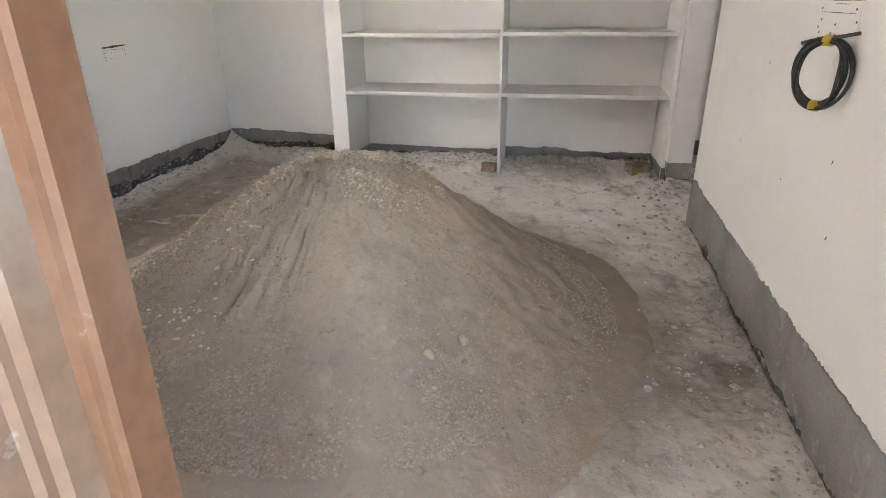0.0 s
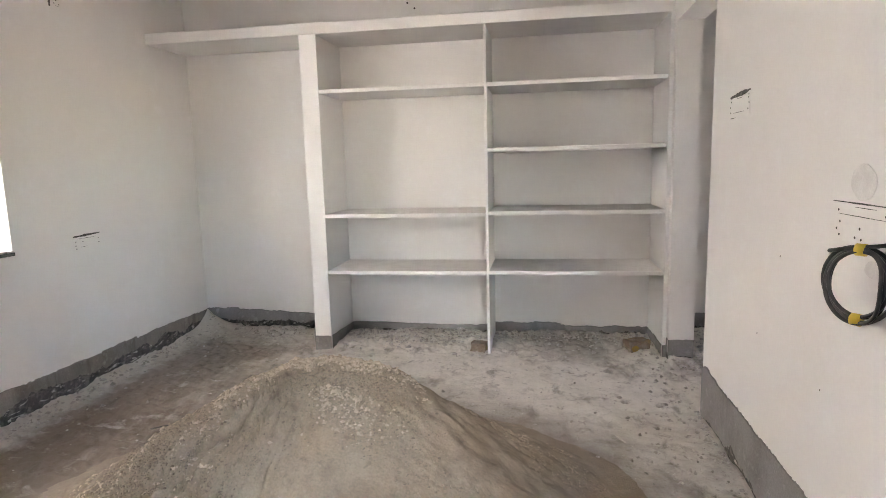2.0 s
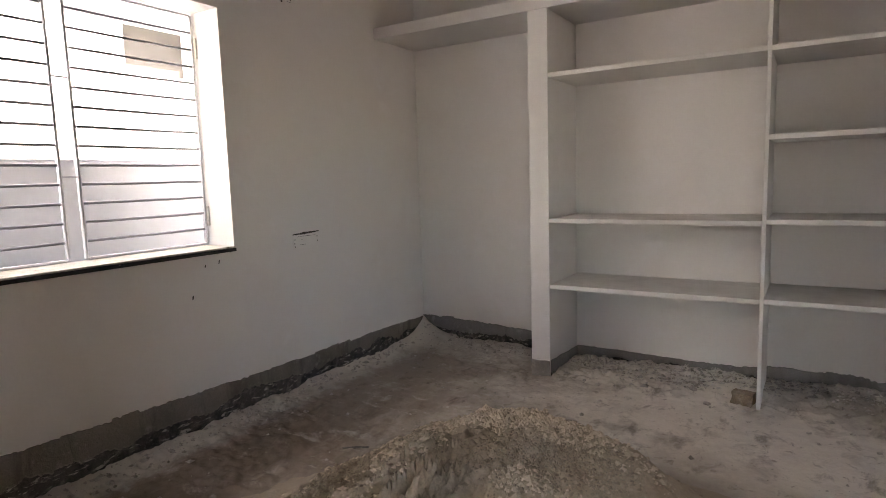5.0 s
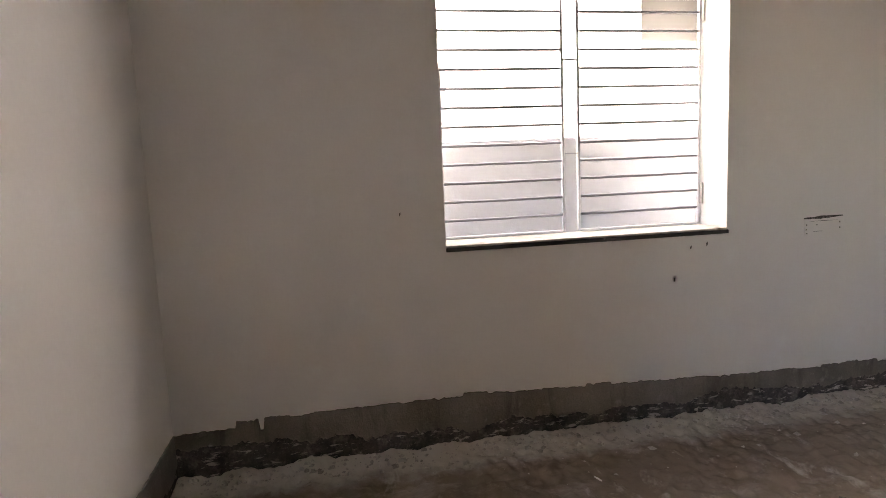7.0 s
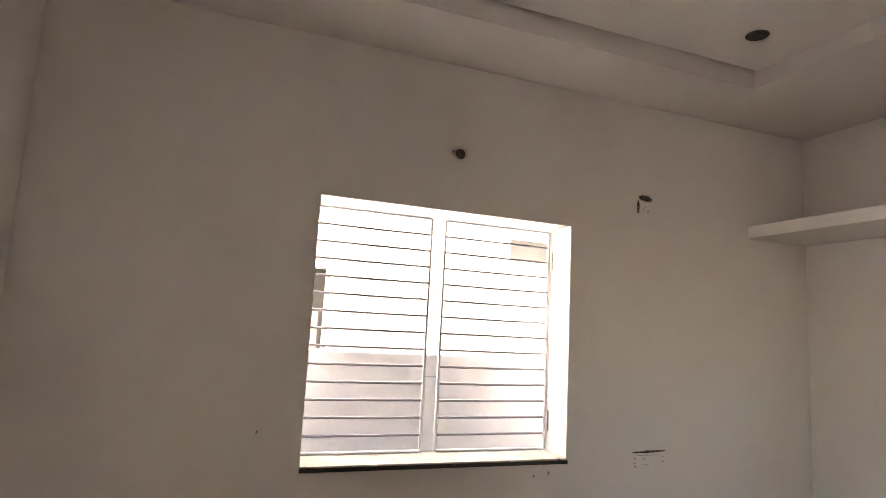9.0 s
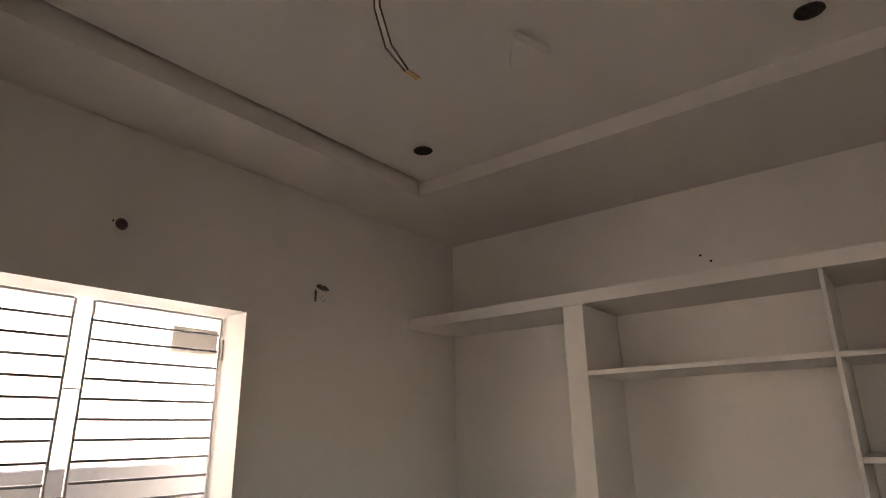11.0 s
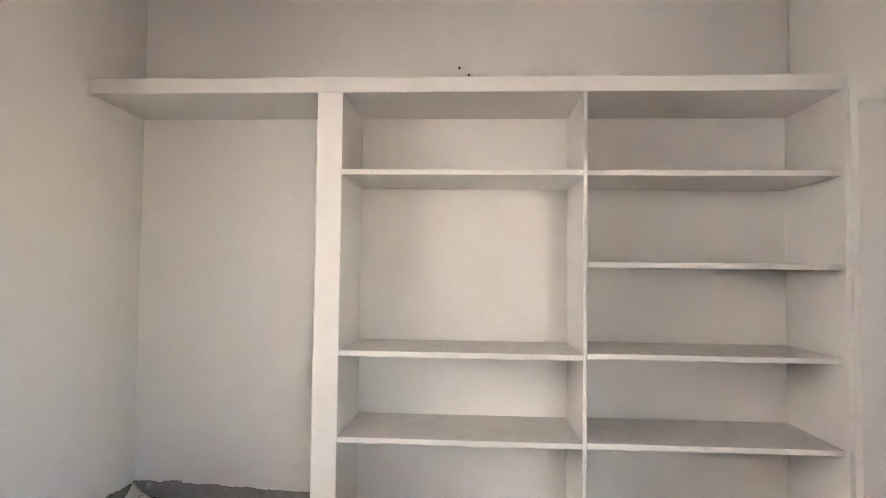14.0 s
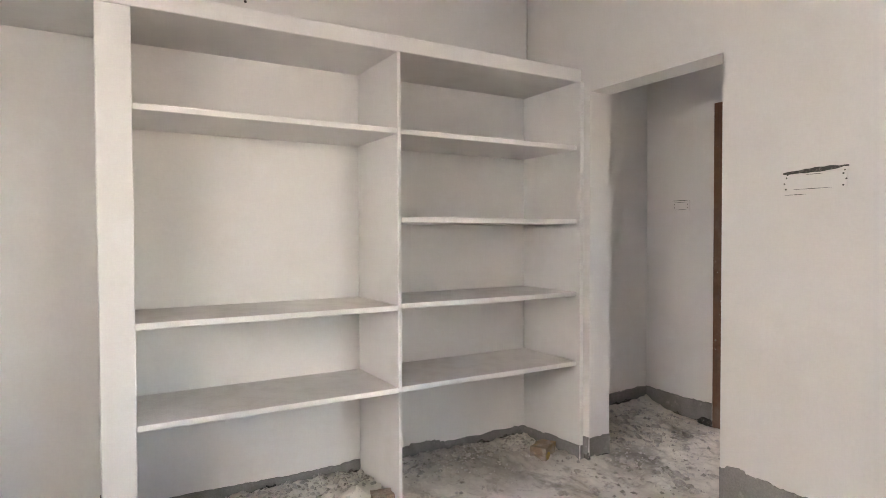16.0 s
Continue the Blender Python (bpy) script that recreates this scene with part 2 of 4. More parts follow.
# Colour that stands in for the shade inside holes, put on flat discs
DARK = material("hole_shade", (0.035, 0.03, 0.028), 0.95, blotch=[((0.09, 0.08, 0.07), 60, 0.5, 0.7)])
GRAPHITE = material("chipped_edge", (0.07, 0.066, 0.06), 0.9, blotch=[((0.2, 0.19, 0.17), 90, 0.5, 0.62)])
PIPE = material("red_pipe_end", (0.12, 0.03, 0.035), 0.6)
BLACK = material("black_plastic", (0.018, 0.018, 0.019), 0.42, blotch=[((0.06, 0.058, 0.055), 30, 0.55, 0.75)])
YELLOW = material("yellow_tape", (0.62, 0.44, 0.05), 0.5)
OCHRE = material("dull_yellow_paint", (0.42, 0.29, 0.06), 0.8, blotch=[((0.30, 0.22, 0.12), 30, 0.45, 0.62)])
COPPER = material("copper_wire_end", (0.65, 0.42, 0.18), 0.4, 0.6)
WIRE = material("grey_brown_wire", (0.10, 0.075, 0.055), 0.6)
GRANITE = material("black_granite", (0.03, 0.03, 0.032), 0.35, blotch=[((0.4, 0.39, 0.37), 25, 0.66, 0.72)], grain=0.3, grain_scale=300)
SILL = material("dusty_sill_top", (0.52, 0.48, 0.42), 0.85, blotch=[((0.68, 0.65, 0.6), 9, 0.45, 0.65), ((0.3, 0.25, 0.2), 20, 0.6, 0.72)], grain=0.1)
GRILLE = material("grey_primer_metal", (0.30, 0.30, 0.33), 0.5, 0.25, blotch=[((0.3, 0.3, 0.32), 12, 0.5, 0.7)])
GRILLE_W = material("white_coated_metal", (0.78, 0.78, 0.80), 0.45, 0.1, blotch=[((0.6, 0.58, 0.56), 10, 0.58, 0.75)])
WOOD = material("primed_door_wood", (0.167, 0.087, 0.049), 0.6, blotch=[((0.134, 0.065, 0.035), 5, 0.45, 0.65), ((0.200, 0.134, 0.095), 3.2, 0.54, 0.70), ((0.313, 0.284, 0.252), 30, 0.67, 0.71)], grain=0.10, grain_scale=60, bump=0.2, bump_scale=40)
WOOD_PALE = material("dusty_door_wood", (0.209, 0.142, 0.099), 0.7, blotch=[((0.267, 0.227, 0.193), 4, 0.47, 0.62), ((0.150, 0.081, 0.046), 6, 0.55, 0.7), ((0.325, 0.300, 0.272), 24, 0.64, 0.70)], grain=0.10, grain_scale=60)
FACADE = material("outside_white_wall", (0.72, 0.715, 0.70), 0.8, blotch=[((0.67, 0.665, 0.65), 1.2, 0.5, 0.7)])
COMPOUND = material("outside_cement_wall", (0.52, 0.53, 0.545), 0.85, blotch=[((0.48, 0.49, 0.505), 1.5, 0.45, 0.65), ((0.56, 0.57, 0.585), 5, 0.55, 0.7)], grain=0.04, bump=0.2)
SHUTTER = material("beige_vent_board", (0.065, 0.06, 0.05), 0.8)
EARTH = material("earth", (0.30, 0.25, 0.20), 0.95, blotch=[((0.22, 0.18, 0.15), 1.0, 0.45, 0.6)])
ROD = material("red_oxide_rod", (0.50, 0.22, 0.14), 0.6)


# ---- mesh helpers ----
def mesh_of(name, bm, mat, smooth=False):
    me = bpy.data.meshes.new(name)
    bm.normal_update()
    bm.to_mesh(me)
    bm.free()
    for m in mat if isinstance(mat, (list, tuple)) else [mat]:
        me.materials.append(m)
    if smooth:
        me.polygons.foreach_set("use_smooth", [True] * len(me.polygons))
    return me


def part(name, bm, mat, parent=None, label="", smooth=False):
    ob = new(name, mesh_of(name, bm, mat, smooth))
    ob.parent = parent
    if label:
        ob["label"] = label
    return ob


def thing(name, label, category, at=(0, 0, 0), group="", kind=""):
    ob = new(name)
    ob.empty_display_size = 0.05
    ob.location = at
    return tagged(ob, label, category, group, kind)


def box(bm, lo, hi, bevel=0.0):
    r = bmesh.ops.create_cube(bm, size=1.0)
    for v in r["verts"]:
        v.co = [lo[i] + (v.co[i] + 0.5) * (hi[i] - lo[i]) for i in range(3)]
    if bevel:
        es = list({e for v in r["verts"] for e in v.link_edges})
        bmesh.ops.bevel(bm, geom=es, offset=bevel, segments=2, affect="EDGES", profile=0.5)
    return bm


def boxed(lo, hi, bevel=0.0):
    return box(bmesh.new(), lo, hi, bevel)


def slab(us, vs, solid, w0, w1, place):
    """A thick sheet made of the cells of a grid that are solid; place(u, v, w) gives the world's point."""
    verts, index, faces = [], {}, []

    def vert(*c):
        if c not in index:
            index[c] = len(verts)
            verts.append(place(*c))
        return index[c]

    nu, nv = len(us) - 1, len(vs) - 1
    full = lambda i, j: 0 <= i < nu and 0 <= j < nv and solid(0.5 * (us[i] + us[i + 1]), 0.5 * (vs[j] + vs[j + 1]))
    for i in range(nu):
        for j in range(nv):
            if not full(i, j):
                continue
            a, b, c, d = us[i], us[i + 1], vs[j], vs[j + 1]
            for w in (w0, w1):
                faces.append([vert(a, c, w), vert(b, c, w), vert(b, d, w), vert(a, d, w)])
            for di, dj, p, q in ((-1, 0, (a, c), (a, d)), (1, 0, (b, c), (b, d)), (0, -1, (a, c), (b, c)), (0, 1, (a, d), (b, d))):
                if not full(i + di, j + dj):
                    faces.append([vert(*p, w0), vert(*q, w0), vert(*q, w1), vert(*p, w1)])
    bm = bmesh.new()
    vs_ = [bm.verts.new(v) for v in verts]
    for f in faces:
        bm.faces.new([vs_[k] for k in f])
    bmesh.ops.recalc_face_normals(bm, faces=bm.faces)
    return bm


def structure(name, bm, mat, label, category="wall"):
    return tagged(part(name, bm, mat), label, category, kind="structure")


def tube(points, radius, mat, name, parent=None, label="", closed=False, sides=8):
    """A round bar along points."""
    pts = [Vector(p) for p in points]
    bm = bmesh.new()
    rings = []
    n = len(pts)
    ref = Vector((0.3, 0.2, 1)).normalized()
    for i, p in enumerate(pts):
        a = pts[(i - 1) % n] if closed or i else p
        b = pts[(i + 1) % n] if closed or i < n - 1 else p
        d = (b - a).normalized()
        s = d.cross(ref)
        if s.length < 1e-3:
            s = d.cross(Vector((1, 0, 0)))
        s.normalize()
        u = s.cross(d)
        rings.append([bm.verts.new(p + radius * (math.cos(k * 2 * math.pi / sides) * s + math.sin(k * 2 * math.pi / sides) * u)) for k in range(sides)])
    for i in range(n if closed else n - 1):
        r, q = rings[i], rings[(i + 1) % n]
        for k in range(sides):
            bm.faces.new((r[k], r[(k + 1) % sides], q[(k + 1) % sides], q[k]))
    if not closed:
        bm.faces.new(rings[0])
        bm.faces.new(rings[-1][::-1])
    bmesh.ops.recalc_face_normals(bm, faces=bm.faces)
    return part(name, bm, mat, parent, label, smooth=True)


def nz(x, y, z=0.0):
    return noise.noise(Vector((x, y, z)))


# ---- plan ----
XW, XR, YS, YB, H = 0.0, 3.41, 0.364, 4.475, 2.775   # window wall, right wall, near wall, back wall, ceiling
YD = 0.216                                            # room face of the wall beside the door
DX0, DX1, DH = 2.425, 3.30, 2.06                      # door opening
OY0, OY1, OH = 3.14, 3.93, 2.036                      # opening to the passage
WY0, WY1, WZ0, WZ1 = 1.485, 2.778, 0.865, 2.04        # window
PX, PY = 4.444, 4.43                                  # passage's far walls
YF = 4.0                                              # front of the shelves
PL0, PL1, DV0, DV1 = 1.088, 1.205, 2.284, 2.302         # partition and divider of the shelves


# ---- floor ----
HEAP_X, HEAP_Y = 1.93, 1.95


def heap_height(x, y):
    """The heap's own surface: a cone at its angle of rest with a broad blunt top, rills down its sides and a loose foot."""
    dx, dy = x - HEAP_X, y - HEAP_Y
    r = math.hypot(dx, dy)
    a = math.atan2(dy, dx)
    ca, sa = math.cos(a), math.sin(a)
    r *= 1 + 0.07 * nz(1.3 * ca, 1.3 * sa, 4.0) + 0.025 * nz(4 * ca, 4 * sa, 14.0) - 0.07 * max(0.0, -ca)
    k = 0.785 * (1 - r / 1.06)
    z = -0.05 * math.log(math.exp(-max(k, -2) / 0.05) + math.exp(-0.645 / 0.05))
    z = 0.10 * math.log(1 + math.exp(z / 0.10)) - 0.034
    lit = min(1, max(0, z * 8))
    steep = min(1, r / 0.22) * max(0, 1 - r / 0.92)
    rill = nz(7 * ca + 2.0 * sa, 7 * sa, 0.9 * r + 7)
    fine = nz(17 * ca, 17 * sa, 1.4 * r + 21)
    patchy = max(0.0, 0.45 + 1.3 * nz(2.2 * ca, 2.2 * sa, 2.0 * r + 3))
    z += steep * patchy * (0.020 * rill + 0.012 * fine) + steep * 0.018 * nz(5 * x, 5 * y, 17)
    # slipped tongues of damp sand on the side towards the window
    side = math.exp(-((math.remainder(a + 2.22, 2 * math.pi)) / 0.62) ** 2) * steep * min(1, r / 0.3) * max(0.0, 1 - (r / 0.80) ** 4)
    ridge = 1 - 2.4 * abs(nz(12 * a + 0.8 * nz(3 * x, 3 * y, 5), 2.2 * r, 31))
    ridge2 = 1 - 2.4 * abs(nz(27 * a, 5.0 * r, 41))
    z += side * (0.17 * (ridge - 0.33) + 0.085 * (ridge2 - 0.4)) * (0.7 + 0.6 * nz(6 * x, 6 * y, 19))
    clod = max(0.0, 1 - r / 0.5)
    z += clod * (0.015 * nz(24 * x, 24 * y, 23) + 0.013 * nz(52 * x, 52 * y, 24))
    loose = min(1.0, max(0.2, 0.2 - 0.9 * ca - 0.3 * sa + 1.0 * (r - 0.5) + 0.8 * nz(3 * x, 3 * y, 51)))
    z += lit * (0.016 * nz(8 * x, 8 * y, 1) + 0.011 * nz(17 * x, 17 * y, 2) + loose * (0.008 * nz(36 * x, 36 * y, 3) + 0.011 * nz(70 * x, 70 * y, 6) + 0.008 * nz(120 * x, 120 * y, 8)))
    # crumbled clods on the flank towards the window and round the top, a smooth slide towards the door
    crumb = min(1.0, max(0.0, -0.1 - 1.2 * ca + 0.35 * sa)) * min(1.0, r / 0.12) + max(0.0, 1 - r / 0.34)
    if crumb > 0.01 and lit > 0.05:
        c1 = max(0.0, 0.5 - noise.voronoi(Vector((34 * x, 34 * y, 1.5 * z)))[0][0])
        c2 = max(0.0, 0.5 - noise.voronoi(Vector((80 * x, 80 * y, 3 * z)))[0][0])
        z += lit * min(1.0, crumb) * (0.022 * c1 * max(0.0, 0.5 + 1.5 * nz(9 * x, 9 * y, 28)) + 0.013 * c2)
    return z + 0.4 * (0.012 * nz(1.6 * x, 1.6 * y))


def floor_height(x, y):
    z = 0.012 * nz(1.6 * x, 1.6 * y) + 0.006 * nz(6 * x, 6 * y, 2) + 0.003 * nz(22 * x, 22 * y, 5)
    if YS < y < YB and -0.1 < x < XR:
        lump = 0.5 + 0.5 * nz(5 * x, 5 * y, 9)
        z += 0.05 * lump * math.exp(-max(x, 0) / 0.07)
        z += 0.040 * lump * math.exp(-max(YB - y, 0) / 0.12)
        z += 0.025 * lump * math.exp(-max(XR - x, 0) / 0.05)
        corner = math.hypot(x, YB - y)
        z += 0.145 * math.exp(-corner / 0.10)
        # crusts of trodden mortar, thickest towards the window and under the shelves
        crust = min(1.0, max(0.0, (1.35 - x) * 1.6)) + 0.9 * min(1.0, max(0.0, (y - 3.85) * 4.0)) + 0.5 * min(1.0, max(0.0, (x - 3.0) * 4.0))
        edge = nz(4.2 * x, 6.0 * y, 61) + 0.5 * nz(13 * x, 15 * y, 62)
        z += min(1.0, crust) * (0.010 * min(1.0, max(0.0, edge * 7.0)) + 0.009 * nz(30 * x, 30 * y, 63) + 0.006 * nz(62 * x, 62 * y, 64)) * min(1.0, corner * 4)
        # mound of mortar along the back of the shelf bays
        if y > YF and x > PL1:
            z += 0.030 * math.exp(-((y - 4.22) / 0.11) ** 2) * max(0.0, 0.6 + 0.9 * nz(5 * x, 6 * y, 66)) + 0.014 * nz(26 * x, 26 * y, 67)
    if x > XR and y > 2.9:
        heapy = 0.5 + 0.5 * nz(7 * x, 7 * y, 3)
        z += 0.015 + 0.03 * heapy + 0.055 * math.exp(-(PY - y) / 0.15) + 0.05 * math.exp(-math.hypot(PX - x, PY - y) / 0.2)
        z += 0.016 * max(0.0, nz(9 * x, 9 * y, 68)) + 0.011 * nz(28 * x, 28 * y, 69)
    return z


def sheet(xs, ys, height):
    nx, ny = len(xs), len(ys)
    verts = [(x, y, height(x, y)) for y in ys for x in xs]
    faces = [(j * nx + i, j * nx + i + 1, (j + 1) * nx + i + 1, (j + 1) * nx + i) for j in range(ny - 1) for i in range(nx - 1)]
    return verts, faces


def steps(a, b, step):
    n = max(1, round((b - a) / step))
    return [a + (b - a) * i / n for i in range(n)]


def sheet_object(name, verts, faces, mat):
    me = bpy.data.meshes.new(name)
    me.from_pydata(verts, [], faces)
    me.materials.append(mat)
    me.polygons.foreach_set("use_smooth", [True] * len(me.polygons))
    return new(name, me)


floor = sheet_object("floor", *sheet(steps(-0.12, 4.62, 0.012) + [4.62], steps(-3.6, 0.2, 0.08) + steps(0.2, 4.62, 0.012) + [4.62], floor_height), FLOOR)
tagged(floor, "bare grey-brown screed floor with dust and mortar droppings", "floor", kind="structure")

# ---- walls ----
structure("wall_window", slab([-3.7, WY0, WY1, YB + 0.15], [-0.1, WZ0, WZ1, 3.0],
          lambda u, v: not (WY0 < u < WY1 and WZ0 < v < WZ1), -0.23, XW, lambda u, v, w: (w, u, v)),
          WHITE, "white putty-coated wall around the window opening")
structure("wall_back", boxed((XW, YB, -0.1), (PX + 0.14, YB + 0.15, 3.0)), WHITE, "white putty-coated wall behind the shelves")
structure("wall_passage_end", boxed((XR + 0.15, PY, -0.1), (PX, YB, 3.0)), WHITE, "white painted end wall of the passage")
structure("wall_right", slab([YD, OY0, OY1, YB], [-0.1, OH, 3.0],
          lambda u, v: not (OY0 < u < OY1 and v < OH), XR, XR + 0.15, lambda u, v, w: (w, u, v)),
          WHITE, "white putty-coated wall with an opening to the passage")
structure("wall_near", boxed((XW, YD - 0.146, -0.1), (1.95, YS, 3.0)), WHITE, "white putty-coated wall near the window")
structure("wall_door", slab([1.95, DX0 - 0.055, DX1 + 0.055, PX + 0.15], [-0.1, DH + 0.055, 3.0],
          lambda u, v: not (DX0 - 0.055 < u < DX1 + 0.055 and v < DH + 0.055), YD - 0.146, YD, lambda u, v, w: (u, w, v)),
          WHITE, "white putty-coated wall with the door opening")
structure("wall_passage_side", slab([YD, 3.02, 3.905, PY], [-0.1, 2.08, 3.0],
          lambda u, v: not (3.02 < u < 3.905 and v < 2.08), PX, PX + 0.15, lambda u, v, w: (w, u, v)),
          WHITE, "white painted passage wall with a framed doorway")
# Unseen walls: brick colour and openings added to send warm light into the passage
structure("wall_unseen_bath", slab([YD, 3.2, 3.8, PY], [-0.1, 1.5, 1.95, 3.0], lambda u, v: not (3.2 < u < 3.8 and 1.5 < v < 1.95), PX + 1.4, PX + 1.5, lambda u, v, w: (w, u, v)), BRICK, "unseen brick wall added past the passage for warm bounce light")
structure("wall_unseen_bath_end", slab([PX + 0.15, PX + 0.4, PX + 1.2, PX + 1.5], [-0.1, 1.3, 2.2, 3.0], lambda u, v: not (PX + 0.4 < u < PX + 1.2 and 1.3 < v < 2.2), PY, PY + 0.1, lambda u, v, w: (u, w, v)), BRICK, "unseen brick wall added past the passage for warm bounce light")
structure("wall_unseen_bath_start", boxed((PX + 0.15, YD - 0.1, -0.1), (PX + 1.5, YD, 3.0)), BRICK, "unseen brick wall added past the passage for warm bounce light")
structure("floor_bath", boxed((PX + 0.16, YD, -0.1), (PX + 1.4, PY, -0.02)), CEMENT, "bare cement floor past the passage", "floor")
# Unseen end wall: its tall opening is placed to throw light through the door
structure("wall_unseen_hall_end", slab([XW, 3.35, 4.2, PX + 0.15], [-0.1, 0.06, 2.3, 3.0],
          lambda u, v: not (3.35 < u < 4.2 and 0.06 < v < 2.3), -3.6, -3.45, lambda u, v, w: (u, w, v)), WHITE, "unseen plain white hall wall with a tall opening for light")
# Unseen side wall: wide opening added to fill the rooms with light
structure("wall_unseen_hall_side", slab([-3.45, -3.3, -1.3, YD - 0.146], [-0.1, 0.9, 2.3, 3.0],
          lambda u, v: not (-3.3 < u < -1.3 and 0.9 < v < 2.3), PX, PX + 0.15, lambda u, v, w: (w, u, v)), WHITE, "unseen plain white hall wall with an opening added for fill light")

# ---- ceiling ----
TX0, TX1, TY0, TY1 = 0.445, 2.97, 0.81, 3.56
HOLES = [(0.74, 3.25), (2.48, 3.29)]
bm = slab([XW, TX0, TX1, XR], [YD, TY0, TY1, YB], lambda u, v: not (TX0 < u < TX1 and TY0 < v < TY1), H, 2.95, lambda u, v, w: (u, v, w))
structure("ceiling", bm, CEIL, "white false ceiling with a shallow recessed tray", "ceiling")
structure("ceiling_tray", boxed((TX0 + 0.028, TY0, 2.86), (TX1 - 0.028, TY1, 2.874)), CEIL, "recessed white tray of the false ceiling", "ceiling")
structure("ceiling_passage", boxed((XR + 0.15, YD, H), (PX, PY, 2.95)), CEIL, "white passage ceiling", "ceiling")
structure("ceiling_hall", boxed((XW, -3.45, H), (PX, YD - 0.146, 2.95)), CEIL, "white hall ceiling", "ceiling")
structure("roof", boxed((-0.23, -3.6, 3.0), (PX + 1.5, YB + 0.15, 3.1)), COMPOUND, "flat concrete roof slab", "roof")


# ---- cement band along the foot of the walls ----
def band(name, p0, p1, normal, top=0.21, rough=0.012, seed=0.0, base=0.0, end=None, ruin=0.0, mat=None):
    """A strip of bare cement with a ragged upper edge, 4 mm proud of the wall, from p0 to p1."""
    a, b, nrm = Vector((*p0, 0)), Vector((*p1, 0)), Vector((*normal, 0))
    n = max(4, int((b - a).length / 0.006))
    verts, faces = [], []
    for i in range(n + 1):
        s = i / n
        p = a.lerp(b, s)
        d = s * (b - a).length + seed * 7.3
        cell = math.floor(d / 0.11 + 0.6 * nz(d * 2, seed + 6))
        step = (math.sin(cell * 12.9898 + seed * 4.1) * 43758.5453) % 1.0
        t = top + ((end or top) - top) * s + rough * (0.8 * nz(d * 1.7, seed) + 0.35 * (step - 0.5) + 0.5 * nz(d * 11, seed + 4) + 0.40 * nz(d * 40, seed + 5) + 0.3 * nz(d * 90, seed + 9))
        if step > 0.88:
            t += rough * 0.55
        mid = base + 0.07 + 0.04 * nz(d * 2.3, seed + 11) + 0.03 * nz(d * 9, seed + 12) + 0.014 * nz(d * 33, seed + 13) + 0.012 * nz(d * 75, seed + 14)
        if ruin:
            along = s * (b - a).length
            mid += 0.05 * max(0.0, 1 - along / ruin) + 0.03 * nz(d * 5, seed + 15)
            t += 0.022 * math.sin(math.pi * min(1.0, along / 2.4))
            if along < 0.24 or 0.325 < along < 0.345:
                t -= 0.03 if along < 0.24 else 0.045
            mid = min(mid, t - 0.02)
        for z, off in ((-0.05, 0.002), (mid, 0.003), (mid + 0.008, 0.006), (t, 0.005), (t + 0.002, -0.002)):
            verts.append(tuple(p + nrm * off + Vector((0, 0, z))))
    for i in range(n):
        for k in range(4):
            faces.append((i * 5 + k, i * 5 + 5 + k, i * 5 + 6 + k, i * 5 + 1 + k))
    me = bpy.data.meshes.new(name)
    me.from_pydata(verts, [], faces)
    me.materials.append(mat or CEMENT)
    me.materials.append(RUBBLE)
    me.polygons.foreach_set("material_index", [1 if k == 0 else 0 for i in range(n) for k in range(4)])
    return tagged(new(name, me), "bare grey cement band with a ragged top edge", "skirting", kind="structure")


band("baseboard", (XW, YS), (XW, YB), (1, 0), 0.228, 0.014, 1, 0.025, 0.155, 0.9, CEMENT_BROWN)
band("baseboard_1", (XW, YB), (PL0, YB), (0, -1), 0.165, 0.012, 2, 0.0, 0.125)
band("baseboard_2", (PL1, YB), (DV0, YB), (0, -1), 0.068, 0.008, 3, -0.06, 0.062)
band("baseboard_3", (DV1, YB), (XR, YB), (0, -1), 0.090, 0.016, 4, -0.045, 0.060)
band("baseboard_4", (XR, YD), (XR, OY0), (-1, 0), 0.252, 0.020, 5, -0.04)
band("baseboard_5", (XR, OY1), (XR, YB), (-1, 0), 0.14, 0.012, 6, -0.02)
band("baseboard_6", (XR - 0.004, OY1), (XR + 0.15, OY1), (0, -1), 0.14, 0.010, 7, -0.03)
band("baseboard_7", (XW, YS), (1.95, YS), (0, 1), 0.20, 0.012, 8)
band("baseboard_8", (XR + 0.15, PY), (PX, PY), (0, -1), 0.185, 0.012, 9, 0.03)
band("baseboard_9", (PX, 3.905), (PX, PY), (-1, 0), 0.185, 0.012, 10, 0.0)
band("baseboard_10", (PL1, YF), (PL1, YB), (1, 0), 0.098, 0.010, 11, -0.06, 0.068)
band("baseboard_11", (PL0, YF), (PL1, YF), (0, -1), 0.095, 0.006, 12, -0.08)
band("baseboard_12", (PL0, YB), (PL0, YF), (-1, 0), 0.145, 0.012, 13)
band("baseboard_13", (3.382, YB), (3.382, 3.975), (-1, 0), 0.066, 0.012, 14, -0.06, 0.09)
band("baseboard_14", (3.382, 3.975), (XR, 3.975), (0, -1), 0.09, 0.006, 15, -0.08)

# ---- built-in shelves ----
shelves = thing("built_in_shelves", "white plastered built-in shelves with two open bays", "shelf", (XR / 2, 4.2, 0))


def held(name, bm, mat, parent, label="", smooth=False):
    """A part built in world places, under a thing that stands elsewhere."""
    ob = part(name, bm, mat, parent, label, smooth)
    ob.matrix_parent_inverse = Matrix.Translation(parent.location).inverted()
    return ob


